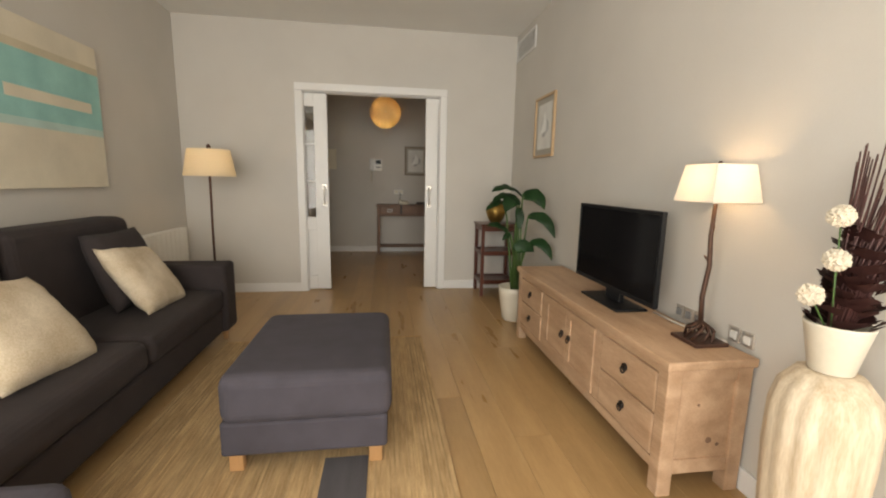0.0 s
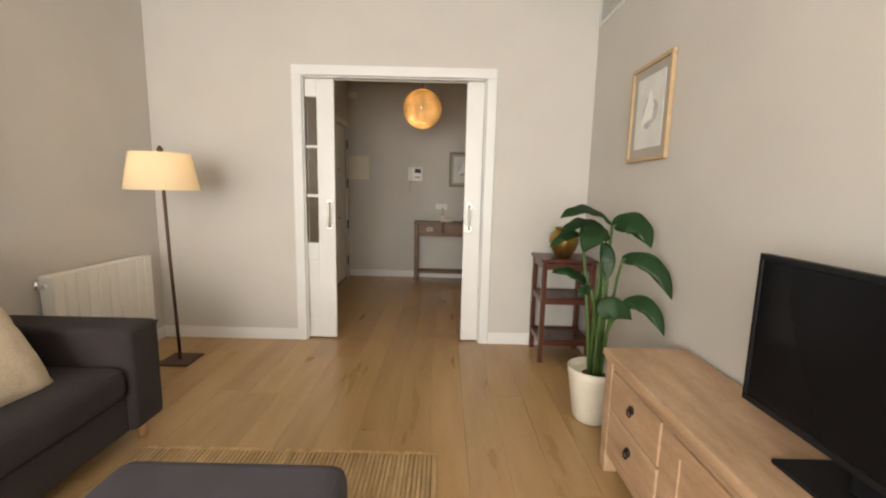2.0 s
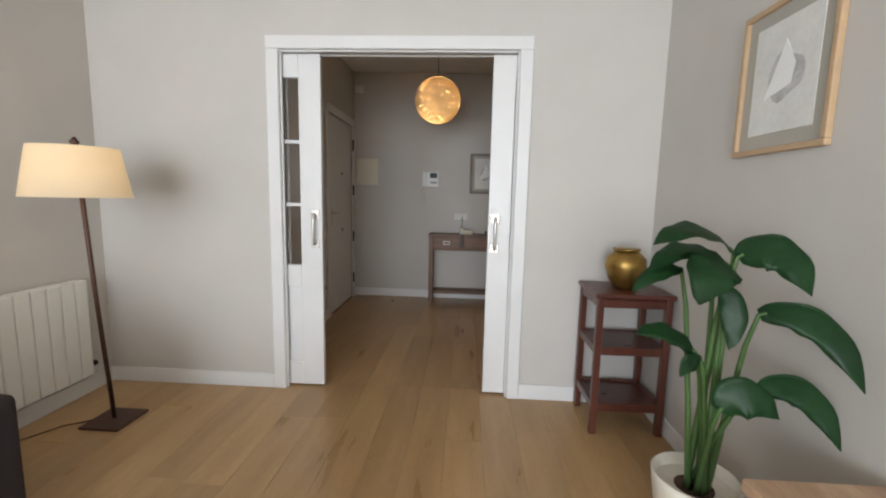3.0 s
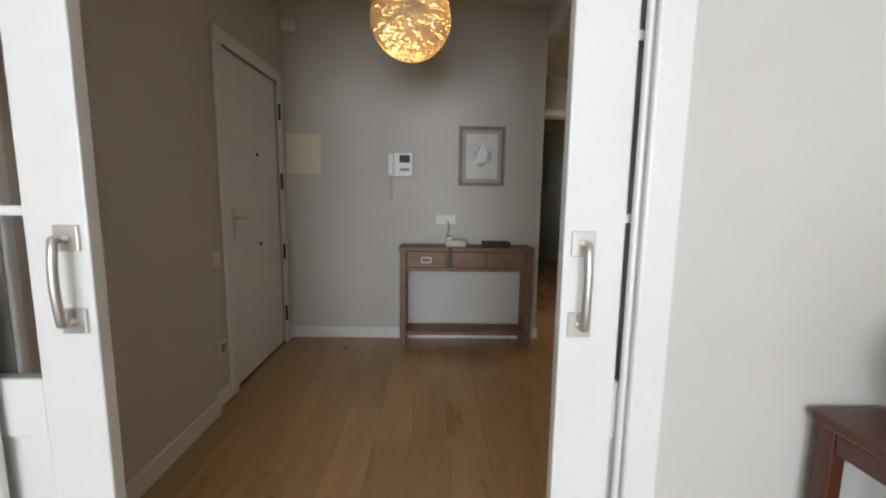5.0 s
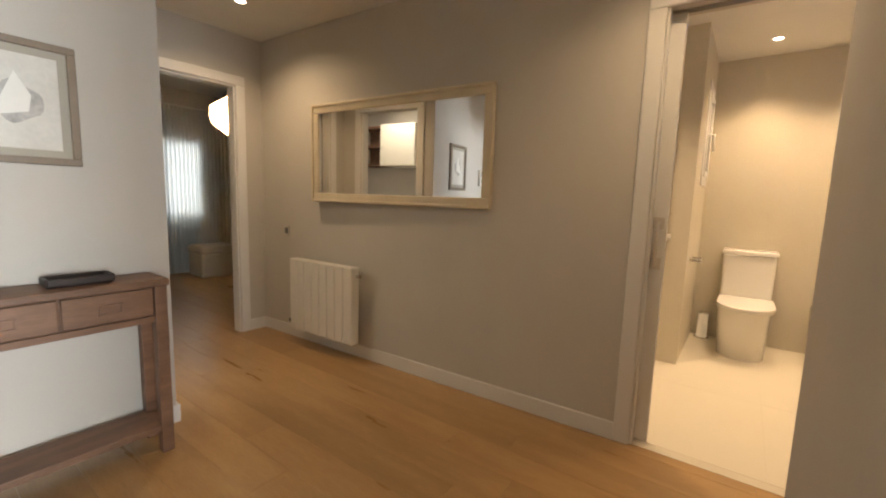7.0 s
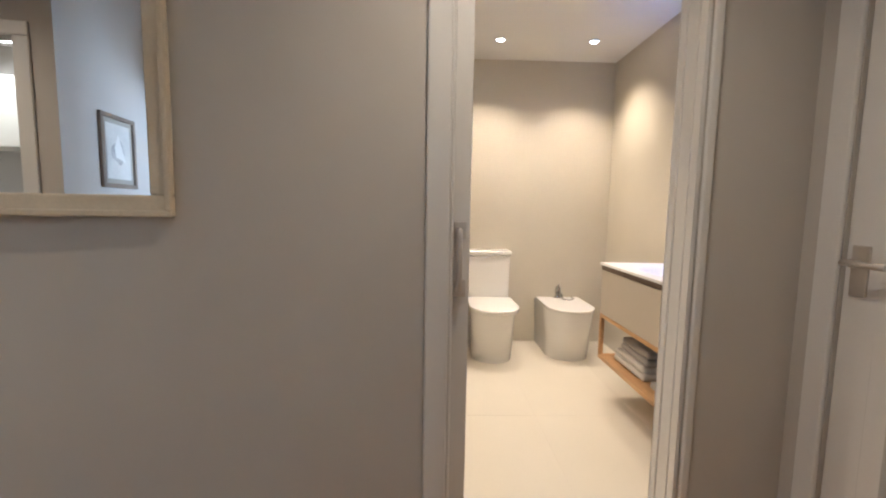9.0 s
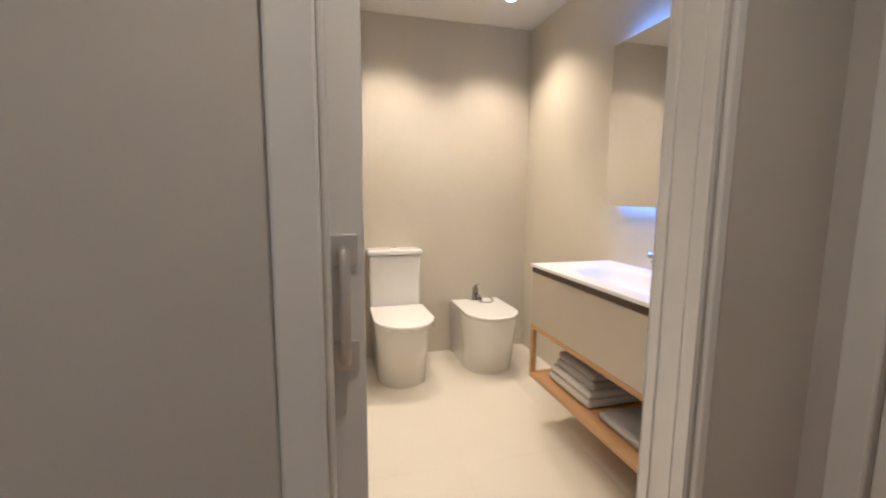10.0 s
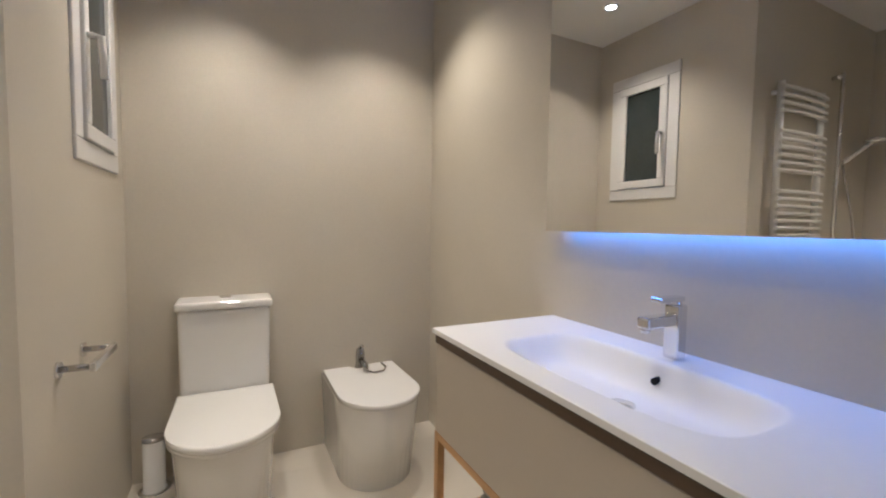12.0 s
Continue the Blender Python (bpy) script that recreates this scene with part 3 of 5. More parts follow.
for b in ((sx0, sx1, sz0, sz0 + 0.05), (sx0, sx1, sz1 - 0.05, sz1), (sx0, sx0 + 0.05, sz0 + 0.05, sz1 - 0.05), (sx1 - 0.05, sx1, sz0 + 0.05, sz1 - 0.05)):
    part("sash", B(b[0], b[1], BYW - 0.02, BYW + 0.03, b[2], b[3], bev=0.005), M_WHITE, bw)
part("pane", B(sx0 + 0.05, sx1 - 0.05, BYW - 0.006, BYW + 0.004, sz0 + 0.05, sz1 - 0.05), M_FROST, bw, "dark glass")
part("window_handle", tube([(sx0 + 0.025, BYW - 0.02, 1.77), (sx0 + 0.025, BYW - 0.055, 1.77), (sx0 + 0.025, BYW - 0.06, 1.64)], 0.011, 8), M_PLASTIC, bw)

# ---- living room ----


def puffy(cx, cy, cz, w, h, t, rz, tilt, material, name, label, fur=0.0, spin=0):
    """A square cushion, thick in the middle and thin at its seams."""
    bm = bmesh.new()
    n = 15
    grid = {}
    rnd = random.Random(int(cy * 100))
    for s in (1, -1):
        for i in range(n + 1):
            for j in range(n + 1):
                u, v = 2 * i / n - 1, 2 * j / n - 1
                edge = i in (0, n) or j in (0, n)
                if edge and s == -1:
                    grid[s, i, j] = grid[1, i, j]
                    continue
                d = t / 2 * ((1 - u ** 4) * (1 - v ** 4)) ** 0.6 + (rnd.random() - 0.5) * fur
                pull = 1 - 0.05 * (1 - abs(u)) * (abs(v) ** 3) - 0.05 * (1 - abs(v)) * (abs(u) ** 3)
                grid[s, i, j] = bm.verts.new((u * w / 2 * pull + (rnd.random() - 0.5) * fur, s * d, v * h / 2 * pull + (rnd.random() - 0.5) * fur))
        for i in range(n):
            for j in range(n):
                q = [grid[s, i, j], grid[s, i + 1, j], grid[s, i + 1, j + 1], grid[s, i, j + 1]]
                bm.faces.new(q if s == -1 else q[::-1]).smooth = True
    ob = link(name, bm, material, smooth=True)
    ob.matrix_world = pose(cx, cy, cz, 0, 0, rz) @ pose(0, 0, 0, tilt, 0, 0) @ pose(0, 0, 0, 0, spin, 0)
    return tagged(ob, label, "cushion", "sofa cushions")


sofa = thing("sofa", "charcoal fabric sofa with square arms and chaise", "sofa")
part("base", B(-1.43, -0.69, 0.62, 3.66, 0.10, 0.27, bev=0.02), M_SOFA, sofa)
part("arm", B(-1.45, -0.655, 3.48, 3.68, 0.10, 0.592, bev=0.028, seg=4), M_SOFA, sofa)
part("arm", B(-1.45, -0.655, 0.42, 0.62, 0.10, 0.592, bev=0.028, seg=4), M_SOFA, sofa)
for y0, y1 in ((1.57, 2.52), (2.53, 3.475)):
    part("seat_cushion", B(-1.22, -0.66, y0, y1, 0.272, 0.43, bev=0.05, seg=4), M_SOFA, sofa)
    bm = B(-1.45, -1.2, y0, y1, 0.27, 0.935, bev=0.06, seg=4)
    for v in bm.verts:
        if v.co.z > 0.6:
            v.co.x += -0.02 if v.co.x > -1.3 else 0
    part("back_cushion", bm, M_SOFA, sofa)
part("back_cushion", B(-1.45, -1.2, 0.625, 1.56, 0.27, 0.935, bev=0.06, seg=4), M_SOFA, sofa)
part("chaise", B(-1.22, -0.34, 0.625, 1.55, 0.272, 0.43, bev=0.05, seg=4), M_OTTO, sofa, "slate chaise cushion")
part("chaise_base", B(-0.685, -0.36, 0.64, 1.53, 0.10, 0.27, bev=0.02), M_SOFA, sofa)
for x, y in ((-0.72, 3.6), (-1.38, 3.6), (-0.72, 0.5), (-1.38, 0.5), (-0.42, 1.48), (-0.42, 0.7)):
    part("leg", lathe([(0.017, 0.012), (0.026, 0.10)], (x, y), 12), M_FOOT, sofa, "beech leg")
puffy(-1.08, 3.13, 0.655, 0.46, 0.46, 0.15, 86, -20, M_SOFA, "dark_cushion", "charcoal fabric cushion leaning on the sofa back")
puffy(-0.97, 3.11, 0.60, 0.45, 0.45, 0.14, 92, -36, M_FUR, "fur_cushion", "cream plush cushion on the charcoal sofa", 0.006, 6)
puffy(-0.96, 2.2, 0.60, 0.46, 0.46, 0.17, 92, -40, M_FUR, "fur_cushion", "cream plush cushion on the charcoal sofa", 0.006, 8)

ott = thing("ottoman", "slate fabric ottoman with wooden feet on the rug", "ottoman")
part("cushion", B(-0.20, 0.478, 2.04, 2.85, 0.228, 0.438, bev=0.05, seg=5), M_OTTO, ott)
part("base", B(-0.2, 0.46, 2.055, 2.835, 0.092, 0.24, bev=0.015), M_OTTO, ott)
for x in (-0.15, 0.41):
    for y in (2.1, 2.79):
        part("foot", B(x - 0.028, x + 0.028, y - 0.02, y + 0.02, 0.012, 0.094, bev=0.004), M_FOOT, ott)

rug = tagged(new("rug"), "flat woven jute rug on the oak floor", "rug")
part("weave", B(-0.68, 0.735, 0.3, 3.5, 0.004, 0.013, bev=0.003), M_RUG, rug)
part("border", B(-0.68, 0.735, 3.5, 3.52, 0.004, 0.012, bev=0.003), M_RUG, rug)
cord = None
for k in range(70):
    x = -0.67 + k * 0.02
    if cord is None:
        cord = part("cord", tube([(0, 0.3, 0.0068), (0, 1.9, 0.0068), (0, 3.49, 0.0068)], 0.008, 6), M_RUG, rug)
        cord.location.x = x
    else:
        twin = new("cord", cord.data)
        twin.parent = rug
        twin.location.x = x
part("grey_band", B(0.195, 0.378, 0.31, 2.12, 0.009, 0.0165, bev=0.002), M_RUGGREY, rug, "slate grey woven band")

# low cabinet under the television
CX, CY0, CY1, CZ = 1.488, 1.755, 3.48, 0.56
cab = thing("tv_cabinet", "washed acacia television cabinet with drawers and doors", "cabinet")
part("top", B(CX - 0.015, LX1 - 0.016, CY0 - 0.015, CY1 + 0.015, CZ - 0.035, CZ, bev=0.006), M_CAB, cab)
part("body", B(CX + 0.02, LX1 - 0.02, CY0 + 0.03, CY1 - 0.03, 0.10, CZ - 0.035), M_CAB, cab)
for x in (CX, LX1 - 0.08):
    for y in (CY0, CY1 - 0.06):
        part("leg", B(x, x + 0.06, y, y + 0.06, 0, CZ - 0.035, bev=0.005), M_CAB, cab)
part("rail", B(CX + 0.004, CX + 0.03, CY0 + 0.06, CY1 - 0.06, 0.09, 0.135, bev=0.004), M_CAB, cab)
part("rail", B(CX + 0.004, CX + 0.03, CY0 + 0.06, CY1 - 0.06, CZ - 0.07, CZ - 0.036, bev=0.004), M_CAB, cab)
for y in (CY0 + 0.48, CY1 - 0.54):
    part("divider", B(CX + 0.004, CX + 0.03, y, y + 0.06, 0.135, CZ - 0.07, bev=0.004), M_CAB, cab)
for y in (CY0, CY1):
    s = 1 if y == CY0 else -1
    part("side_rail", B(CX + 0.06, LX1 - 0.08, y + 0.004 * s, y + 0.03 * s, 0.09, 0.15, bev=0.004), M_CAB, cab)
    part("side_rail", B(CX + 0.06, LX1 - 0.08, y + 0.004 * s, y + 0.03 * s, CZ - 0.09, CZ - 0.036, bev=0.004), M_CAB, cab)
    part("side_panel", B(CX + 0.06, LX1 - 0.08, y + 0.014 * s, y + 0.03 * s, 0.15, CZ - 0.09), M_CAB, cab)


def ring_pull(y, z, parent):
    bm = tube([(CX - 0.001, y, z), (CX - 0.009, y, z)], 0.017, 14)
    pts = [(CX - 0.013, y + 0.014 * math.sin(t), z - 0.012 - 0.014 * math.cos(t)) for t in [2 * math.pi * k / 14 for k in range(15)]]
    tube(pts, 0.0035, 6, bm)
    part("ring_pull", bm, M_BRONZE, parent, "dark bronze ring pull")


for y0, y1 in ((CY0 + 0.065, CY0 + 0.475), (CY1 - 0.475, CY1 - 0.065)):
    for z0, z1 in ((0.14, 0.312), (0.318, 0.486)):
        d = part("drawer", B(CX + 0.0, CX + 0.022, y0, y1, z0, z1, bev=0.007), M_CAB, cab)
        ring_pull((y0 + y1) / 2, (z0 + z1) / 2 + 0.012, d)
ym = (CY0 + CY1) / 2
for y0, y1, h in ((CY0 + 0.545, ym - 0.002, ym - 0.045), (ym + 0.002, CY1 - 0.545, ym + 0.045)):
    d = part("door", B(CX + 0.006, CX + 0.022, y0, y1, 0.14, 0.486, bev=0.003), M_CAB, cab)
    for b in ((y0, y1, 0.14, 0.19), (y0, y1, 0.436, 0.486), (y0, y0 + 0.05, 0.19, 0.436), (y1 - 0.05, y1, 0.19, 0.436)):
        part("door_frame", B(CX - 0.001, CX + 0.006, *b, bev=0.002), M_CAB, d)
    ring_pull(h, 0.33, d)

bm = bmesh.new()
for x, y, z, a in ((CX + 0.15, CY0 + 0.013, 0.37, 0.006), (CX + 0.21, CY0 + 0.013, 0.22, 0.013), (CX + 0.25, CY0 + 0.013, 0.2, 0.008)):
    tube([(x, y, z), (x, y + 0.002, z)], a, 9, bm)
tagged(part("wood_knots", bm, M_CONS, cab, "dark knots in the wood"), kind="stuff")
tv = thing("television", "black flat television on a low stand", "television")
part("screen", B(1.672, 1.676, 2.142, 2.89, 0.655, 1.065), M_SCREEN, tv, "dark glossy screen")
part("housing", B(1.674, 1.692, 2.127, 2.905, 0.635, 1.083, bev=0.005), M_BLACK, tv)
part("back_cover", B(1.692, 1.73, 2.26, 2.78, 0.68, 0.98, bev=0.016, seg=3), M_BLACK, tv)
for b in ((2.127, 2.905, 1.066, 1.083), (2.127, 2.905, 0.635, 0.654), (2.127, 2.141, 0.654, 1.066), (2.891, 2.905, 0.654, 1.066)):
    part("bezel", B(1.667, 1.675, *b, bev=0.002), M_BLACK, tv)
part("stand_foot", B(1.605, 1.78, 2.32, 2.70, CZ, CZ + 0.014, bev=0.005), M_BLACK, tv)
part("stand_neck", B(1.69, 1.72, 2.44, 2.58, CZ + 0.014, 0.66, bev=0.006), M_BLACK, tv)

tl = thing("table_lamp", "table lamp with brown twig stem and white square shade", "lamp")
part("base", B(1.67, 1.82, 1.855, 2.005, CZ, CZ + 0.016, bev=0.004), M_BROWNMETAL, tl)
for k in range(9):
    a = k * 0.7
    part("root", tube([(1.745 + 0.055 * math.cos(a), 1.93 + 0.055 * math.sin(a), CZ + 0.014), (1.745 + 0.05 * math.cos(a + 0.5), 1.93 + 0.05 * math.sin(a + 0.5), CZ + 0.055), (1.745 + 0.028 * math.cos(a + 1), 1.93 + 0.028 * math.sin(a + 1), CZ + 0.07), (1.745, 1.93, CZ + 0.09)], 0.006, 6), M_BROWNMETAL, tl)
for z, a in ((0.78, 0.5), (0.9, 2.6), (1.02, 4.4)):
    part("twig_bud", tube([(1.745, 1.93, z), (1.745 + 0.017 * math.cos(a), 1.93 + 0.017 * math.sin(a), z + 0.022)], 0.006, 6, r_end=0.003), M_BROWNMETAL, tl)
part("stem", tube([(1.745, 1.93, CZ + 0.05), (1.738, 1.932, 0.75), (1.75, 1.928, 0.88), (1.742, 1.93, 1.0), (1.745, 1.93, 1.13)], 0.0105, 8, r_end=0.008), M_BROWNMETAL, tl)
part("shade", lathe([(0.105, 1.138), (0.083, 1.282)], (1.745, 1.93), 4, square=1.0), M_SHADE2, tl, "white square tapered lampshade")
part("finial", lathe([(0.006, 1.275), (0.012, 1.285), (0.004, 1.295), (0.0, 1.297)], (1.745, 1.93), 10), M_BROWNMETAL, tl)
part("bulb", lathe([(0.0, 1.172), (0.013, 1.178), (0.018, 1.19), (0.012, 1.204), (0.0, 1.208)], (1.745, 1.93), 12), M_BULB, tl)

fl = thing("floor_lamp", "floor lamp with leaning brown pole and cream shade", "lamp")
part("base", B(-1.215, -1.0, 4.40, 4.615, 0, 0.014, bev=0.003), M_BROWNMETAL, fl)
part("pole", tube([(-1.11, 4.51, 0.01), (-1.075, 4.42, 0.72), (-1.03, 4.33, 1.46)], 0.0105, 10), M_BROWNMETAL, fl)
part("shade", lathe([(0.205, 1.205), (0.165, 1.43)], (-1.03, 4.33), 40), M_SHADE, fl, "cream drum lampshade")
part("finial", lathe([(0.008, 1.43), (0.02, 1.455), (0.006, 1.475), (0.0, 1.478)], (-1.03, 4.33), 10), M_BROWNMETAL, fl)
part("bulb", lathe([(0.0, 1.296), (0.016, 1.302), (0.023, 1.32), (0.016, 1.34), (0.0, 1.346)], (-1.03, 4.33), 12), M_BULB, fl)
tagged(link("lamp_cord", tube([(-1.2, 4.5, 0.006), (-1.32, 4.42, 0.006), (-1.4, 4.28, 0.006), (-1.46, 4.1, 0.006)], 0.004, 6), M_BROWNMETAL), "thin brown lamp cord on the oak floor", "cord")

def open_ends(ob):
    """Take the caps off a lampshade, so that it is open above and below, and give it thickness."""
    bm = bmesh.new()
    bm.from_mesh(ob.data)
    bmesh.ops.delete(bm, geom=[f for f in bm.faces if abs(f.normal.z) > 0.95], context="FACES_ONLY")
    bm.to_mesh(ob.data)
    bm.free()


for ob in bpy.data.objects:
    if ob.name.startswith("shade"):
        open_ends(ob)


def radiator(name, label, n, y0, pitch, z0, z1, x, depth, way, turned=False):
    """A sectional radiator along y; way is the side that its front faces."""
    r = thing(name, label, "radiator")
    for k in range(n):
        y = y0 + k * pitch
        part("section", B(x - way * depth, x, y + 0.002, y + pitch - 0.002, z0, z1, bev=0.008), M_RAD, r)
    part("top_pipe", tube([(x - way * depth / 2, y0 - 0.015, z1 - 0.06), (x - way * depth / 2, y0 + n * pitch + 0.015, z1 - 0.06)], 0.017, 10), M_RAD, r)
    part("valve", tube([(x - way * depth / 2, y0 - 0.015, z1 - 0.06), (x - way * depth / 2, y0 - 0.05, z1 - 0.06), (x - way * depth / 2, y0 - 0.05, z1 - 0.02)], 0.014, 10), M_CHROME, r)
    ye = y0 + n * pitch
    part("drain_valve", tube([(x - way * depth / 2, ye - 0.01, z0 + 0.05), (x - way * depth / 2, ye + 0.05, z0 + 0.05)], 0.016, 10), M_BRONZE, r)
    for y in (y0 + 0.1, ye - 0.1):
        part("bracket", B(x - way * depth, x - way * (depth + 0.04), y, y + 0.03, z0 + 0.1, z1 - 0.1), M_RAD, r)
    return askew(r) if turned else r


radiator("radiator", "white sectional radiator on the wall beside the sofa", 10, 3.955, 0.08, 0.14, 0.717, -1.437, 0.075, 1)

st = thing("plant_stand", "dark red wooden stand with two lower shelves", "stand")
SX0, SX1, SY0, SY1, SZ = 1.455, 1.835, 4.61, 4.945, 0.77
part("tabletop", B(SX0 - 0.012, SX1 + 0.012, SY0 - 0.012, SY1 + 0.012, SZ - 0.025, SZ, bev=0.008), M_RED, st)
for x in (SX0, SX1 - 0.035):
    for y in (SY0, SY1 - 0.035):
        part("leg", B(x, x + 0.035, y, y + 0.035, 0, SZ - 0.025, bev=0.005), M_RED, st)
for z in (0.13, 0.44, SZ - 0.075):
    for y in (SY0 + 0.004, SY1 - 0.031):
        part("apron", B(SX0 + 0.035, SX1 - 0.035, y, y + 0.027, z, z + 0.045, bev=0.004), M_RED, st)
    for x in (SX0 + 0.004, SX1 - 0.031):
        part("apron", B(x, x + 0.027, SY0 + 0.035, SY1 - 0.035, z, z + 0.045, bev=0.004), M_RED, st)
for z in (0.15, 0.465):
    part("shelf", B(SX0 + 0.03, SX1 - 0.03, SY0 + 0.03, SY1 - 0.03, z, z + 0.014), M_RED, st)
gp = thing("gold_vase", "round antique gold vase on the red stand", "vase")
part("body", lathe([(0.05, SZ), (0.085, SZ + 0.05), (0.108, SZ + 0.12), (0.10, SZ + 0.17), (0.065, SZ + 0.20), (0.06, SZ + 0.205)], (1.64, 4.77), 28), M_GOLD, gp)
part("rim", lathe([(0.06, SZ + 0.204), (0.07, SZ + 0.21), (0.07, SZ + 0.22), (0.05, SZ + 0.222)], (1.64, 4.77), 28), M_GOLD, gp)

# broad-leaved plant
plant = thing("potted_plant", "tall broad-leaved green plant in an ivory pot", "plant")
PX, PY = 1.585, 3.87
part("pot", lathe([(0.085, 0.0), (0.10, 0.02), (0.135, 0.26), (0.14, 0.30), (0.132, 0.305), (0.125, 0.26)], (PX, PY), 32), M_POT, plant, "ivory ceramic pot")
part("soil", lathe([(0.0, 0.25), (0.126, 0.255), (0.0, 0.265)], (PX, PY), 20), M_SOIL, plant)


def leaf(base, crest, tip, width, face):
    """A broad blade that arches over its crest from base to tip, folded along its rib, with wavy rims."""
    bm = bmesh.new()
    a, m, b = Vector(base), Vector(crest), Vector(tip)
    n, rows = 14, []
    for i in range(n + 1):
        t = i / n
        c = a * (1 - t) ** 2 + m * 2 * t * (1 - t) + b * t * t
        d = (m - a) * (1 - t) + (b - m) * t
        side = d.cross(Vector(face)).normalized()
        up = side.cross(d).normalized()
        wd = width * 0.5 * math.sin(math.pi * (0.04 + 0.96 * t) ** 0.8) ** 0.7 if i < n else 0.002
        rip = 0.06 * width * math.sin(i * 1.3 + tip[0] * 9)
        rows.append([bm.verts.new(c + side * wd * q + up * (0.30 * wd * abs(q) ** 1.2 - 0.42 * wd * q * q + rip * q * q * (1 if q > 0 else -0.7))) for q in (-1, -0.7, -0.35, 0, 0.35, 0.7, 1)])
    for q, r in zip(rows, rows[1:]):
        for k in range(6):
            bm.faces.new((q[k], q[k + 1], r[k + 1], r[k])).smooth = True
    bmesh.ops.solidify(bm, geom=bm.faces[:], thickness=0.0015)
    return bm


# base, crest, tip, width, the way the upper side faces
LEAVES = (
    ((1.60, 3.82, 1.09), (1.45, 3.76, 1.23), (1.30, 3.70, 1.12), 0.15, (0, -0.5, 1)),
    ((1.60, 3.80, 1.08), (1.70, 3.74, 1.17), (1.752, 3.70, 0.985), 0.19, (-0.3, -0.9, 0.8)),
    ((1.56, 3.78, 1.06), (1.45, 3.66, 1.11), (1.40, 3.62, 0.97), 0.20, (-0.2, -1, 0.8)),
    ((1.56, 3.85, 1.08), (1.43, 3.82, 1.14), (1.33, 3.78, 1.03), 0.13, (0, -0.5, 1)),
    ((1.44, 3.81, 1.04), (1.35, 3.78, 1.05), (1.275, 3.76, 0.97), 0.09, (0, -0.6, 1)),
    ((1.62, 3.71, 0.925), (1.75, 3.64, 0.99), (1.79, 3.55, 0.77), 0.14, (-0.4, -0.7, 0.8)),
    ((1.64, 3.70, 0.70), (1.75, 3.66, 0.78), (1.80, 3.60, 0.58), 0.13, (-0.4, -0.7, 0.8)),
    ((1.52, 3.68, 0.64), (1.57, 3.66, 0.74), (1.66, 3.64, 0.645), 0.17, (-0.1, -1, 0.5)),
    ((1.48, 3.76, 0.785), (1.38, 3.74, 0.89), (1.28, 3.72, 0.85), 0.11, (0, -0.7, 1)),
    ((1.535, 3.74, 1.0), (1.56, 3.69, 0.92), (1.54, 3.70, 0.82), 0.10, (-0.4, -1, 0.3)),
    ((1.49, 3.74, 0.765), (1.445, 3.72, 0.785), (1.41, 3.70, 0.73), 0.07, (-0.4, -1, 0.3)),
)
for k, (b, c, t, wd, face) in enumerate(LEAVES):
    a = k * 2.4
    foot = Vector((PX + 0.03 * math.cos(a), PY + 0.03 * math.sin(a) - 0.01, 0.25))
    neck, lift = Vector(b), (Vector(c) - Vector(b)) * 0.12
    mid1 = foot * 0.7 + neck * 0.3 + Vector((0, 0, (neck.z - 0.25) * 0.10))
    mid2 = foot * 0.28 + neck * 0.72 + Vector((0, 0, (neck.z - 0.25) * 0.12))
    part("stalk", tube([foot, mid1, mid2, neck, neck + lift], 0.0105, 8, r_end=0.0045), M_STEM, plant)
    part("leaf", leaf(b, c, t, wd * 0.72, face), M_LEAF, plant)

# tall wooden urn with dried stems
UX, UY = 1.655, 1.36
urn = thing("floor_urn", "limed ribbed wooden floor urn beside the cabinet", "urn")
bm = bmesh.new()
prof = [(0.085, 0), (0.093, 0.02), (0.112, 0.25), (0.123, 0.45), (0.122, 0.59), (0.108, 0.655), (0.075, 0.70), (0.05, 0.705)]
rings = []
for r, z in prof:
    rings.append([bm.verts.new((UX + r * (1 + 0.018 * math.cos(14 * t)) * math.cos(t), UY + r * (1 + 0.018 * math.cos(14 * t)) * math.sin(t), z)) for t in [2 * math.pi * k / 84 for k in range(84)]])
for q, s in zip(rings, rings[1:]):
    for k in range(84):
        bm.faces.new((q[k], q[(k + 1) % 84], s[(k + 1) % 84], s[k])).smooth = True
bm.faces.new(rings[-1])
part("body", bm, M_URN, urn)
fp = thing("flower_pot", "ivory pot of dried dark stems and white blooms", "pot")
part("pot", lathe([(0.046, 0.706), (0.05, 0.71), (0.074, 0.835), (0.076, 0.843), (0.07, 0.843), (0.063, 0.80), (0.0, 0.80)], (UX, UY), 28), M_POT, fp)
rnd = random.Random(5)
bm = bmesh.new()
for k in range(70):
    a, s = rnd.random() * 6.3, rnd.random() ** 0.5
    top = (UX + 0.075 + 0.09 * s * math.cos(a), UY - 0.03 + 0.10 * s * math.sin(a), 1.14 + 0.20 * rnd.random())
    tube([(UX + 0.02 * math.cos(a), UY + 0.02 * math.sin(a), 0.80), (UX + 0.03 + 0.05 * s * math.cos(a), UY - 0.01 + 0.05 * s * math.sin(a), 1.0), top], 0.0038, 5, bm, r_end=0.0018)
tagged(part("twigs", bm, M_DRIED, fp), kind="stuff")
bm = bmesh.new()
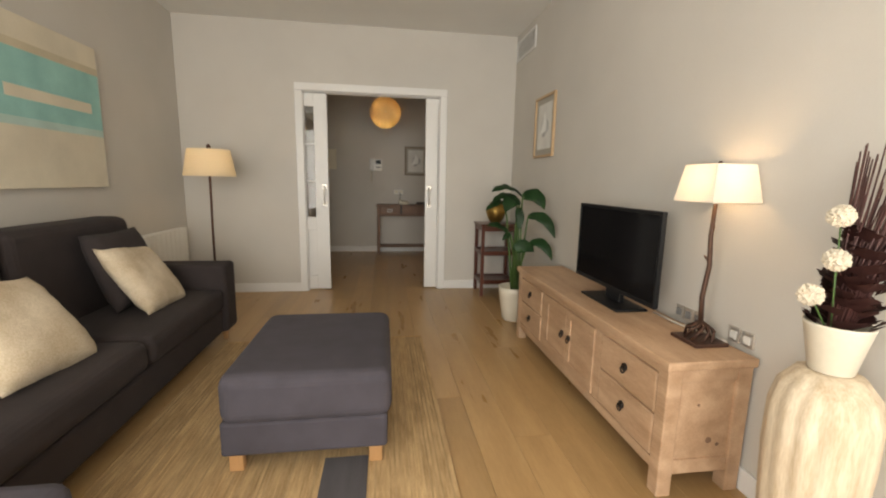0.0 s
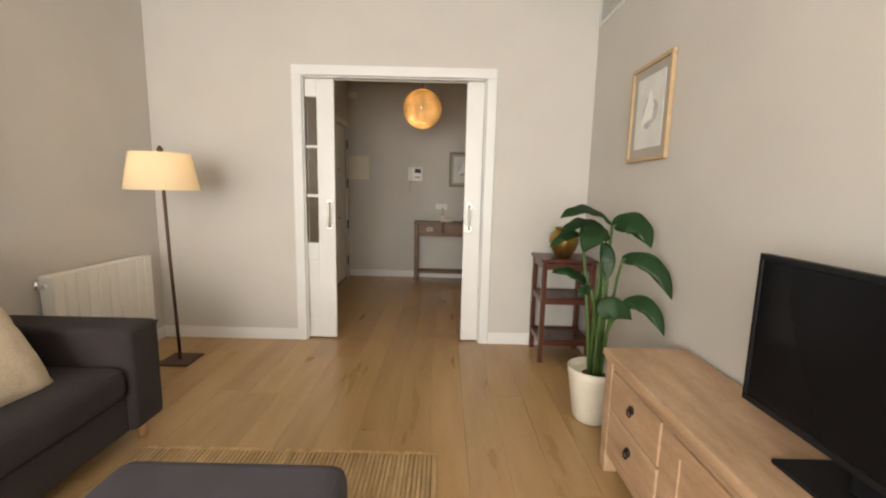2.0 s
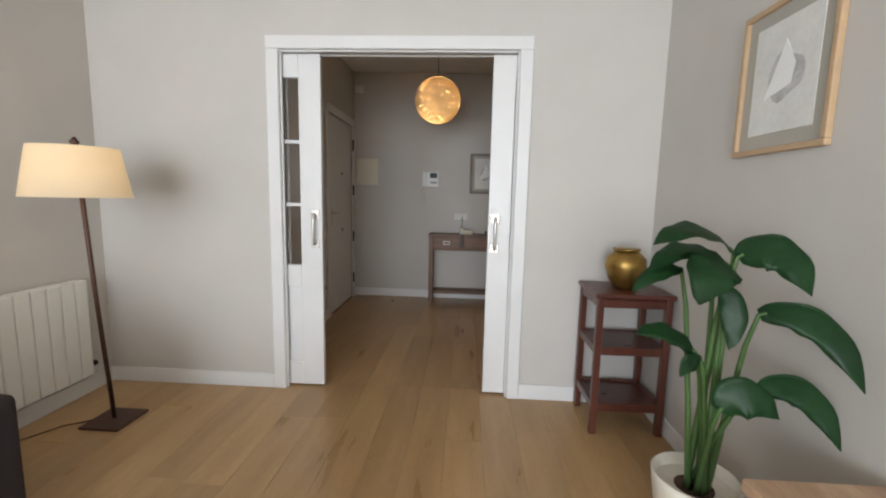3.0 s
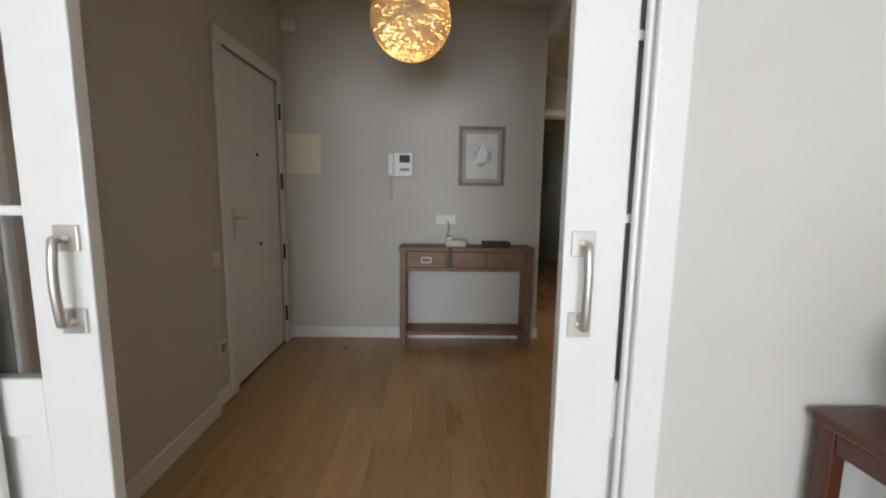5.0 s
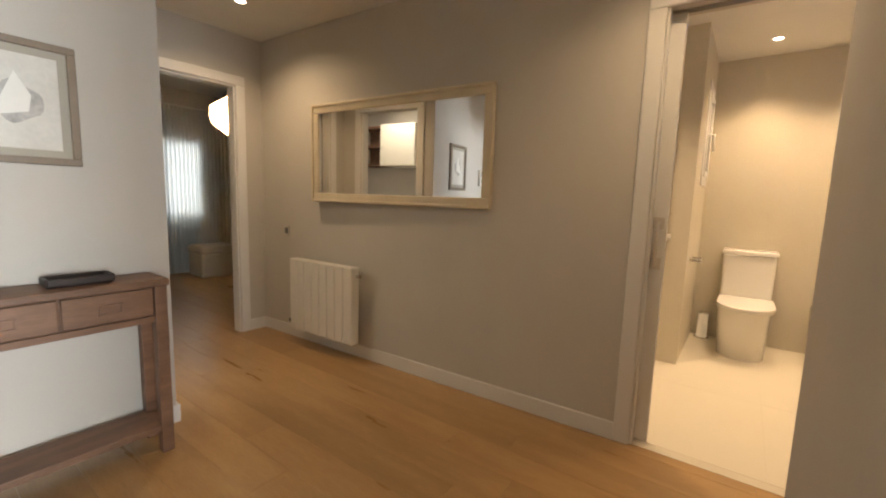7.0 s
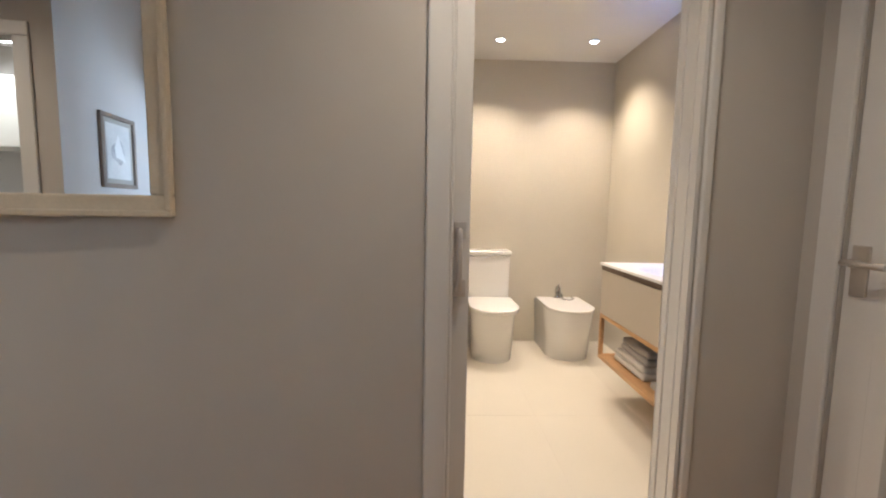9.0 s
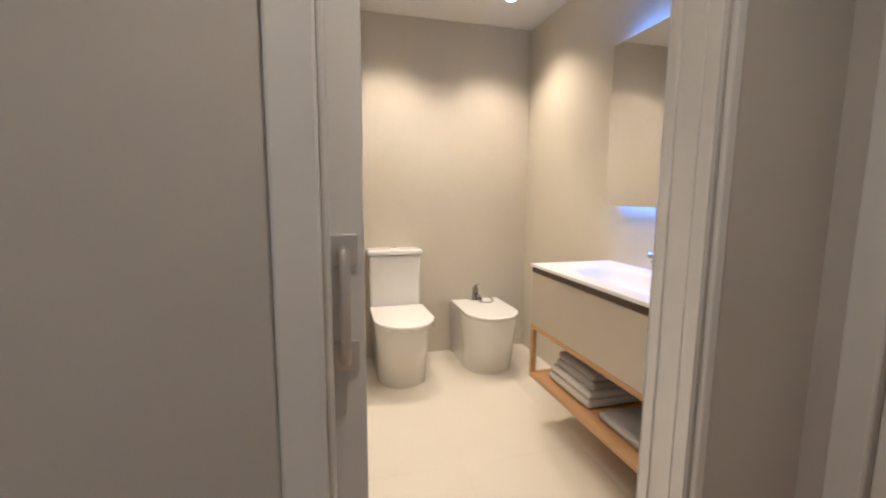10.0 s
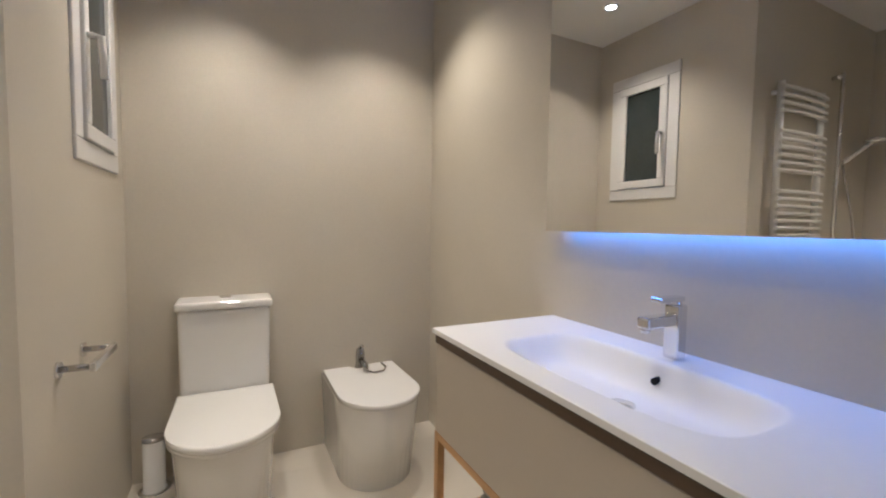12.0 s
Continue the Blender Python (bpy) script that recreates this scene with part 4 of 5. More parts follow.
for k in range(140):
    a = rnd.random() * 6.3
    z = 0.82 + 0.27 * rnd.random()
    r = 0.03 + 0.025 * rnd.random()
    c = Vector((UX + 0.005 + (z - 0.82) * 0.2 + r * math.cos(a), UY - (z - 0.82) * 0.06 + r * math.sin(a), z))
    u = Vector((math.cos(a), math.sin(a), 1.1)).normalized() * 0.06
    s = Vector((-math.sin(a), math.cos(a), 0)) * 0.031
    v = [bm.verts.new(p) for p in (c, c + u * 0.5 + s, c + u + Vector((0, 0, -0.01)), c + u * 0.5 - s)]
    bm.faces.new(v)
bmesh.ops.solidify(bm, geom=bm.faces[:], thickness=0.002)
tagged(part("dried_scales", bm, M_DRIED, fp), kind="stuff")
for c in ((UX - 0.115, UY - 0.01, 0.925), (UX - 0.08, UY - 0.03, 1.02), (UX - 0.075, UY - 0.02, 1.13)):
    bm = bmesh.new()
    bmesh.ops.create_icosphere(bm, subdivisions=4, radius=0.027)
    for v in bm.verts:
        v.co *= 0.85 + 0.3 * rnd.random()
        v.co += Vector(c)
    part("bloom", bm, M_PUFF, fp, "white dried bloom")
    part("bloom_stem", tube([(UX - 0.02, UY, 0.8), tuple(c)], 0.002, 5), M_STEM, fp)

# small things on the cabinet and its wall
for k, y in enumerate((2.19, 2.13, 2.07)):
    s = tagged(new("wall_socket"), "nickel wall socket with grey insert above the cabinet", "socket", "cabinet sockets")
    part("plate", B(LX1 - 0.012, LX1, y - 0.026, y + 0.026, 0.575, 0.635, bev=0.004), M_STEEL, s)
    part("insert", B(LX1 - 0.016, LX1 - 0.012, y - 0.016, y + 0.016, 0.588, 0.622, bev=0.003), M_GREYP, s)
for k, y in enumerate((1.875, 1.81)):
    s = tagged(new("wall_socket"), "nickel wall socket with white insert beside the lamp", "socket", "cabinet sockets")
    part("plate", B(LX1 - 0.012, LX1, y - 0.027, y + 0.027, 0.575, 0.638, bev=0.004), M_STEEL, s)
    part("insert", B(LX1 - 0.016, LX1 - 0.012, y - 0.016, y + 0.016, 0.59, 0.623, bev=0.003), M_PLASTIC, s)
tagged(link("power_cable", tube([(1.845, 2.07, 0.60), (1.81, 2.04, 0.575), (1.79, 2.0, 0.566), (1.775, 1.96, 0.575)], 0.004, 6), M_BLACK), "black lamp cable plugged in above the cabinet", "cable")
tagged(link("cable", tube([(1.85, 1.90, 0.565), (1.83, 2.0, 0.565), (1.80, 2.12, 0.565), (1.80, 2.3, 0.565)], 0.004, 6), M_PLASTIC), "white cable on the acacia cabinet", "cable")


def framed(name, label, frame_mat, w, h, border, board, m, dark=False):
    """A framed print of a small sail, facing -y in its own frame, hung at the pose m."""
    p = thing(name, label, "picture")
    for b in ((-w / 2, w / 2, h / 2 - border, h / 2), (-w / 2, w / 2, -h / 2, -h / 2 + border), (-w / 2, -w / 2 + border, -h / 2 + border, h / 2 - border), (w / 2 - border, w / 2, -h / 2 + border, h / 2 - border)):
        part("frame", B(b[0], b[1], -0.022, 0, b[2], b[3], bev=0.004), frame_mat, p)
    a, c = w / 2 - border, h / 2 - border
    part("mount", B(-a, a, -0.008, 0, -c, c), M_MATBOARD, p)
    a, c = a - board, c - board
    part("print", B(-a, a, -0.011, -0.008, -c, c), M_PRINT, p)
    bm = bmesh.new()
    pts = [(-0.55 * a, -0.36 * c), (0.02 * a, 0.62 * c), (0.36 * a, 0.15 * c), (0.28 * a, -0.2 * c)]
    v = [bm.verts.new((x, -0.0125, z)) for x, z in pts] + [bm.verts.new((x, -0.011, z)) for x, z in pts]
    bm.faces.new(v[:4])
    for k in range(4):
        bm.faces.new((v[k], v[(k + 1) % 4], v[4 + (k + 1) % 4], v[4 + k]))
    part("sail", bm, M_SAIL, p)
    part("ink_wash", slab([(0.55 * a * math.cos(t), 0.42 * c * math.sin(t) * (1 + 0.2 * math.cos(3 * t))) for t in [2 * math.pi * k / 20 for k in range(20)]], -0.0005, 0.0005), M_SMUDGE, p).matrix_local = pose(0.03 * w, -0.0113, -0.02 * c, 90, 0, 0)
    p.matrix_world = m
    return p


framed("sail_picture", "sailing boat print in a pale pine frame", M_PINE, 0.445, 0.53, 0.022, 0.05, pose(LX1 - 0.001, 4.06, 1.692, 0, 0, -90))
framed("hall_picture", "sailing print in a grey brown wooden frame", M_GREYFRAME, 0.372, 0.472, 0.028, 0.03, pose(0.987, HY1 - 0.001, 1.525))

art = thing("abstract_canvas", "abstract teal and cream seascape canvas", "painting")
part("canvas", B(LX0, LX0 + 0.035, 2.60, 3.76, 1.115, 2.04, bev=0.003), M_CANVAS, art)
xf = LX0 + 0.035
for m, y0, y1, z0, z1 in ((M_SAND, 2.60, 3.76, 1.86, 1.905), (M_TEAL, 2.60, 3.758, 1.50, 1.86), (M_CANVAS, 3.0, 3.66, 1.60, 1.665), (M_TEAL2, 2.60, 3.758, 1.455, 1.5)):
    t = 0.0012 if m is not M_CANVAS else 0.003
    part("paint_band", B(xf, xf + t, y0, y1, z0, z1, bev=0.0004), m, art)

v = thing("air_vent", "white air grille high on the wall", "vent")
for b in ((4.40, 4.95, 2.45, 2.47), (4.40, 4.95, 2.625, 2.645), (4.40, 4.42, 2.47, 2.625), (4.93, 4.95, 2.47, 2.625)):
    part("frame", B(LX1 - 0.012, LX1, *b, bev=0.003), M_WHITE, v)
part("backing", B(LX1 - 0.003, LX1, 4.42, 4.93, 2.47, 2.625), M_VENT, v)
for k in range(10):
    part("slat", B(LX1 - 0.009, LX1 - 0.004, 4.42, 4.93, 2.477 + k * 0.015, 2.483 + k * 0.015), M_WHITE, v)

# ---- hall ----
con = thing("console_table", "brown wooden console table with three drawers", "table")
KX0, KX1, KY0, KY1, KZ = 0.345, 1.38, 7.285, 7.515, 0.812
part("tabletop", B(KX0 - 0.008, KX1 + 0.008, KY0 - 0.008, KY1, KZ - 0.03, KZ, bev=0.005), M_CONS, con)
for x in (KX0, KX1 - 0.05):
    for y in (KY0, KY1 - 0.05):
        part("leg", B(x, x + 0.05, y, y + 0.05, 0, KZ - 0.03, bev=0.005), M_CONS, con)
part("body", B(KX0 + 0.03, KX1 - 0.03, KY0 + 0.02, KY1 - 0.01, 0.635, KZ - 0.03), M_CONS, con)
part("shelf", B(KX0 + 0.01, KX1 - 0.01, KY0 + 0.01, KY1 - 0.01, 0.105, 0.135, bev=0.004), M_CONS, con)
part("rail", B(KX0 + 0.05, KX1 - 0.05, KY0 + 0.006, KY0 + 0.02, 0.622, 0.65, bev=0.003), M_CONS, con)
dw = (KX1 - KX0 - 0.1) / 3
for k in range(3):
    x0 = KX0 + 0.05 + dw * k
    d = part("drawer", B(x0 + 0.004, x0 + dw - 0.004, KY0 + 0.004, KY0 + 0.022, 0.655, KZ - 0.036, bev=0.005), M_CONS, con)
    xm, zm = x0 + dw / 2, 0.712
    pm = M_PLASTIC if k == 0 else M_CONS
    for b in ((xm - 0.04, xm + 0.04, zm + 0.014, zm + 0.022), (xm - 0.04, xm + 0.04, zm - 0.022, zm - 0.014), (xm - 0.04, xm - 0.032, zm - 0.014, zm + 0.014), (xm + 0.032, xm + 0.04, zm - 0.014, zm + 0.014)):
        part("drawer_pull", B(b[0], b[1], KY0 - 0.004, KY0 + 0.004, b[2], b[3], bev=0.001), pm, d, "pale metal recessed pull")
ph = thing("telephone", "cream desk telephone on the console", "telephone")
part("body", slab([(0.70, 7.33), (0.86, 7.33), (0.85, 7.49), (0.71, 7.49)], KZ, KZ + 0.05, bev=0.012), M_IVORY, ph)
part("handset", B(0.705, 0.75, 7.34, 7.48, KZ + 0.05, KZ + 0.078, bev=0.011), M_IVORY, ph)
part("cord", tube([(0.72, HY1 - 0.03, 1.0), (0.73, 7.47, 0.95), (0.71, 7.45, 0.88), (0.72, 7.44, KZ + 0.03)], 0.0045, 6), M_GREYP, ph)
tagged(link("strap", B(0.722, 0.752, KY0 - 0.014, KY0 - 0.009, 0.66, KZ + 0.006, bev=0.002), M_LEATHER), "black strap hanging over the console edge", "strap")
tray = thing("wooden_tray", "small dark wooden tray on the console", "tray")
part("bowl", slab([(1.0, 7.36), (1.20, 7.35), (1.21, 7.45), (1.01, 7.47)], KZ, KZ + 0.012, bev=0.004), M_LEATHER, tray)
for b in ((1.0, 1.21, 7.345, 7.36), (1.0, 1.21, 7.455, 7.47)):
    part("side", B(*b, KZ + 0.008, KZ + 0.035, bev=0.004), M_LEATHER, tray)
for x in (0.995, 1.2):
    part("side", B(x, x + 0.015, 7.36, 7.455, KZ + 0.008, KZ + 0.035, bev=0.004), M_LEATHER, tray)

ic = thing("intercom", "white video intercom with handset on the wall", "intercom")
part("body", B(0.225, 0.43, HY1 - 0.035, HY1, 1.355, 1.545, bev=0.008), M_PLASTIC, ic)
part("handset", B(0.232, 0.285, HY1 - 0.06, HY1 - 0.036, 1.37, 1.535, bev=0.012), M_PLASTIC, ic)
part("screen", B(0.325, 0.41, HY1 - 0.038, HY1 - 0.034, 1.465, 1.525, bev=0.001), M_BLACK, ic)
part("buttons", B(0.33, 0.405, HY1 - 0.038, HY1 - 0.034, 1.40, 1.42, bev=0.001), M_GREYP, ic)
pts = [(0.255 + 0.012 * math.cos(k * 0.9), HY1 - 0.035 + 0.012 * math.sin(k * 0.9), 1.37 - 0.2 * k / 60) for k in range(60)]
part("curly_cord", tube(pts, 0.0035, 5), M_IVORY, ic)
fb = thing("fuse_box", "cream fuse box cover on the hall wall", "panel")
part("frame", B(-0.585, -0.305, HY1 - 0.012, HY1, 1.365, 1.685, bev=0.004), M_IVORY, fb)
part("cover", B(-0.57, -0.32, HY1 - 0.02, HY1 - 0.012, 1.40, 1.67, bev=0.004), M_IVORY, fb)
for x in (0.665, 0.745):
    s = thing("wall_switch", "white wall socket above the console", "socket", "hall sockets")
    part("plate", B(x - 0.038, x + 0.038, HY1 - 0.01, HY1, 0.975, 1.05, bev=0.003), M_PLASTIC, s)
    part("insert", B(x - 0.024, x + 0.024, HY1 - 0.014, HY1 - 0.01, 0.989, 1.036, bev=0.003), M_IVORY, s)
se = thing("alarm_sensor", "white alarm sensor high in the hall corner", "sensor")
part("body", B(-0.58, -0.47, HY1 - 0.06, HY1, 2.44, 2.52, bev=0.015), M_PLASTIC, se)
for z, y in ((0.85, 6.40), (0.33, 6.42)):
    s = thing("wall_socket", "white switch plate on the hall wall", "socket", "hall sockets")
    part("plate", B(HX0, HX0 + 0.01, y - 0.04, y + 0.04, z - 0.04, z + 0.04, bev=0.003), M_IVORY, s)
    part("insert", B(HX0 + 0.01, HX0 + 0.013, y - 0.025, y + 0.025, z - 0.025, z + 0.025, bev=0.002), M_GREYP if z < 0.5 else M_IVORY, s)

pend = thing("pendant_lamp", "round woven rattan pendant lamp, lit", "lamp")
bm = bmesh.new()
rnd = random.Random(9)
PC = Vector((0.48, 6.4, 2.115))
for k in range(230):
    ax = Vector((rnd.gauss(0, 1), rnd.gauss(0, 1), rnd.gauss(0, 1) * 1.6)).normalized()
    u = ax.orthogonal().normalized()
    w2 = ax.cross(u)
    off = (rnd.random() - 0.5) * 0.30
    r = math.sqrt(0.205 ** 2 - off ** 2) * (1 + 0.012 * rnd.random())
    half = 0.002 + 0.0025 * rnd.random()
    ring = []
    for i in range(36):
        t = 2 * math.pi * i / 36
        n = u * math.cos(t) + w2 * math.sin(t)
        p = PC + ax * off + n * r
        across = (ax * r - n * off).normalized() * half
        ring.append((bm.verts.new(p - across), bm.verts.new(p + across)))
    for q, e in zip(ring, ring[1:] + ring[:1]):
        bm.faces.new((q[0], e[0], e[1], q[1])).smooth = True
tagged(part("woven_globe", bm, M_RATTAN, pend, "woven golden rattan globe"), kind="stuff")
part("bulb", lathe([(0.0, 2.078), (0.02, 2.085), (0.03, 2.11), (0.02, 2.135), (0.012, 2.165), (0.0, 2.17)], (0.48, 6.4), 16), M_BULB, pend)
part("cord", tube([(0.48, 6.4, 2.17), (0.48, 6.4, HH)], 0.004, 6), M_BLACK, pend)
part("ceiling_rose", lathe([(0.05, HH - 0.025), (0.05, HH)], (0.48, 6.4), 20), M_WHITE, pend)

# ---- corridor ----
mir = thing("wall_mirror", "wide mirror in a moulded cream frame", "mirror")
MY0, MY1, MZ0, MZ1 = 0.765, 2.275, 1.148, 1.86
part("glass", B(-0.012, -0.008, MY0 + 0.06, MY1 - 0.06, MZ0 + 0.06, MZ1 - 0.06), M_MIRROR, mir, "clear mirror glass")
part("backing", B(-0.008, 0, MY0 + 0.02, MY1 - 0.02, MZ0 + 0.02, MZ1 - 0.02), M_GREYP, mir)
for b in ((MY0, MY1, MZ0, MZ0 + 0.065), (MY0, MY1, MZ1 - 0.065, MZ1), (MY0, MY0 + 0.065, MZ0 + 0.065, MZ1 - 0.065), (MY1 - 0.065, MY1, MZ0 + 0.065, MZ1 - 0.065)):
    part("frame", B(-0.022, -0.001, *b, bev=0.007), M_MFRAME, mir)
for b in ((MY0, MY1, MZ0, MZ0 + 0.02), (MY0, MY1, MZ1 - 0.02, MZ1), (MY0, MY0 + 0.02, MZ0 + 0.02, MZ1 - 0.02), (MY1 - 0.02, MY1, MZ0 + 0.02, MZ1 - 0.02)):
    part("moulding", B(-0.033, -0.0215, *b, bev=0.005), M_MFRAME, mir)
mir.matrix_world = TURN @ pose(-0.018, 1.535, 0, 0, 0, 1.3) @ pose(0, -1.535, 0)  # one end hangs a little off the wall
radiator("corridor_radiator", "white sectional radiator below the mirror", 8, 1.765, 0.086, 0.13, 0.695, -0.14, 0.08, -1, True)
ls = thing("light_switch", "small grey light switch on the corridor wall", "switch")
part("plate", B(-0.009, 0, 2.63, 2.70, 0.855, 0.935, bev=0.003), M_STEEL, ls)
part("rocker", B(-0.013, -0.009, 2.645, 2.685, 0.87, 0.92, bev=0.002), M_GREYP, ls)
askew(ls)


def downlight(x, y, z):
    d = thing("downlight", "small round recessed ceiling spotlight, lit", "light", "recessed spotlights")
    part("trim_ring", lathe([(0.03, z - 0.001), (0.032, z - 0.006), (0.043, z - 0.006), (0.045, z)], (x, y), 24), M_WHITE, d)
    part("lens", lathe([(0.0, z - 0.004), (0.03, z - 0.004), (0.03, z - 0.001)], (x, y), 20), M_SPOTLENS, d)


downlight(2.17, 8.05, CH)
# made-up fitting for the added nook spot
downlight(2.3, 5.4, CH)
# includes a made-up fitting for the added third spot
for sx, sy, power in BATH_SPOTS:
    downlight(sx, sy, BH)

# ---- bedroom and kitchen, seen through doorways and the mirror ----
bp = thing("paper_pendant", "faceted white paper pendant lamp, lit", "lamp")
bm = bmesh.new()
bmesh.ops.create_icosphere(bm, subdivisions=1, radius=0.23, matrix=Matrix.Translation((3.07, 10.0, 2.03)))
part("shade", bm, M_PAPER, bp)
part("cord", tube([(3.07, 10.0, 2.25), (3.07, 10.0, 2.6)], 0.004, 6), M_WHITE, bp)
part("bulb", lathe([(0.0, 1.965), (0.018, 1.98), (0.024, 2.0), (0.014, 2.03), (0.0, 2.05)], (3.07, 10.0), 12), M_BULB, bp)
cu = thing("sheer_curtain", "white sheer curtain hanging at the bedroom window", "curtain")
bm = bmesh.new()
cols = [(2.3 + 1.9 * k / 360, 11.66 + 0.03 * math.sin(k * 0.62) + 0.012 * math.sin(k * 1.9)) for k in range(361)]
hi = [bm.verts.new((x, y, 2.33)) for x, y in cols]
lo = [bm.verts.new((x, y + 0.01, 0.02)) for x, y in cols]
for k in range(360):
    bm.faces.new((hi[k], hi[k + 1], lo[k + 1], lo[k])).smooth = True
part("cloth", bm, M_CURTAIN, cu)
part("rail", tube([(2.2, 11.66, 2.34), (4.3, 11.66, 2.34)], 0.012, 8), M_WHITE, cu)
for x in (2.3, 4.2):
    part("bracket", tube([(x, 11.66, 2.34), (x, 11.8, 2.34)], 0.008, 8), M_WHITE, cu)
po = thing("pouf", "cream upholstered pouf on the bedroom floor", "pouf")
part("seat", B(3.2, 3.72, 11.12, 11.55, 0.33, 0.44, bev=0.04, seg=3), M_POUF, po)
part("body", B(3.21, 3.71, 11.13, 11.54, 0.005, 0.335, bev=0.03, seg=3), M_POUF, po)
kc = thing("kitchen_cupboard", "white wall cupboard in the kitchen", "cupboard")
part("body", B(-0.1, 0.22, 8.55, 9.12, 1.62, 2.18, bev=0.003), M_KITCH, kc)
part("door", B(0.22, 0.24, 8.552, 9.118, 1.622, 2.178, bev=0.003), M_KITCH, kc)
ks = thing("kitchen_shelf", "open dark wooden wall shelf in the kitchen", "shelf")
for z in (1.62, 1.88, 2.14):
    part("board", B(-0.1, 0.2, 9.13, 9.55, z, z + 0.03), M_CONS, ks)
part("back", B(-0.1, -0.085, 9.13, 9.55, 1.65, 2.14), M_CONS, ks)
kb = thing("kitchen_counter", "white kitchen base unit with pale worktop", "counter")
part("body", B(-0.1, 0.48, 8.4, 9.58, 0.0, 0.86), M_KITCH, kb)
part("worktop", B(-0.1, 0.5, 8.4, 9.58, 0.86, 0.9, bev=0.004), M_CERAMIC, kb)

# ---- bathroom ----


def dee(x_back, x_front, y0, y1, n=18):
    """A D-shaped plan: straight at the back, round at the front (towards -x)."""
    r, ym = (y1 - y0) / 2, (y0 + y1) / 2
    pts = [(x_back, y1), (x_front + r * 1.05, y1)]
    pts += [(x_front + r * 1.05 - r * 1.05 * math.sin(math.pi * k / n), ym + r * math.cos(math.pi * k / n)) for k in range(1, n)]
    return pts + [(x_front + r * 1.05, y0), (x_back, y0)]


def taper(bm, z0, z1, xb, ym, f):
    for v in bm.verts:
        t = max(0, (z1 - v.co.z) / (z1 - z0))
        k = 1 - f * t
        v.co.x = xb + (v.co.x - xb) * k
        v.co.y = ym + (v.co.y - ym) * (1 - 0.7 * f * t)
    return bm


wc = thing("toilet", "white close coupled toilet with closed lid", "toilet")
TY0, TY1 = 4.972, 5.36
TM = (TY0 + TY1) / 2
part("bowl", taper(slab(dee(BXF - 0.005, 4.48, TM - 0.175, TM + 0.175), 0.0, 0.405, bev=0.008), 0, 0.405, BXF, TM, 0.13), M_CERAMIC, wc)
part("seat", slab(dee(4.945, 4.435, TM - 0.192, TM + 0.185), 0.407, 0.420, bev=0.005), M_CERAMIC, wc)
part("lid", slab(dee(4.955, 4.43, TM - 0.195, TM + 0.188), 0.423, 0.445, bev=0.011), M_CERAMIC, wc)
part("tank", taper(B(4.965, BXF - 0.003, TY0 + 0.01, TY1 - 0.01, 0.39, 0.80, bev=0.018, seg=3), 0.39, 0.80, BXF, TM, 0.05), M_CERAMIC, wc)
part("tank_lid", B(4.955, BXF - 0.002, TY0, TY1, 0.802, 0.838, bev=0.012, seg=3), M_CERAMIC, wc)
part("flush_button", lathe([(0.026, 0.837), (0.026, 0.845), (0.022, 0.847), (0.0, 0.847)], (5.05, TM), 20), M_CHROME, wc)

bi = thing("bidet", "white floor bidet with lid and chrome tap", "bidet")
YM = 4.535
part("bowl", taper(slab(dee(BXF - 0.005, 4.55, YM - 0.19, YM + 0.19), 0.0, 0.40, bev=0.008), 0, 0.40, BXF, YM, 0.13), M_CERAMIC, bi)
notch = dee(5.09, 4.54, YM - 0.19, YM + 0.19) + [(5.09, YM - 0.045), (5.035, YM - 0.045), (5.035, YM + 0.045), (5.09, YM + 0.045)]
part("lid", slab(notch, 0.402, 0.424, bev=0.006), M_CERAMIC, bi, "white lid cut out round the tap")
tp = part("tap_body", lathe([(0.028, 0.40), (0.028, 0.43), (0.023, 0.436), (0.024, 0.50), (0.019, 0.522), (0.0, 0.525)], (5.06, YM), 18), M_DARKCHROME, bi, "chrome mixer tap")
part("spout", tube([(5.05, YM, 0.468), (4.97, YM, 0.464), (4.945, YM, 0.44)], 0.015, 10), M_DARKCHROME, tp)
part("lever", tube([(5.06, YM, 0.522), (5.045, YM, 0.545), (4.975, YM + 0.01, 0.56)], 0.007, 8), M_CHROME, tp)
tagged(link("chain", tube([(4.96, YM - 0.01, 0.43), (4.925, YM - 0.04, 0.43), (4.935, YM - 0.09, 0.43), (4.99, YM - 0.12, 0.43), (5.05, YM - 0.115, 0.43)], 0.005, 6), M_DARKCHROME), "thin chrome chain on the bidet lid", "chain")

br = thing("toilet_brush", "white toilet brush holder standing beside the toilet", "brush")
part("holder", lathe([(0.05, 0), (0.05, 0.008), (0.042, 0.012), (0.042, 0.225), (0.038, 0.23), (0.0, 0.23)], (5.06, 5.455), 24), M_CERAMIC, br)
part("foot", lathe([(0.062, 0), (0.062, 0.006), (0.05, 0.009)], (5.06, 5.455), 24), M_CHROME, br)
part("cap", lathe([(0.043, 0.23), (0.043, 0.24), (0.0, 0.243)], (5.06, 5.455), 24), M_CHROME, br)

th = thing("paper_holder", "square chrome paper holder on the wall", "holder")
for x in (4.345, 4.545):
    part("flange", tube([(x, BYW, 0.785), (x, BYW - 0.008, 0.785)], 0.022, 16), M_CHROME, th)
    part("post", tube([(x, BYW - 0.006, 0.785), (x, BYW - 0.075, 0.785)], 0.009, 10), M_DARKCHROME, th)
part("bar", B(4.332, 4.558, BYW - 0.086, BYW - 0.07, 0.772, 0.798, bev=0.004), M_CHROME, th)

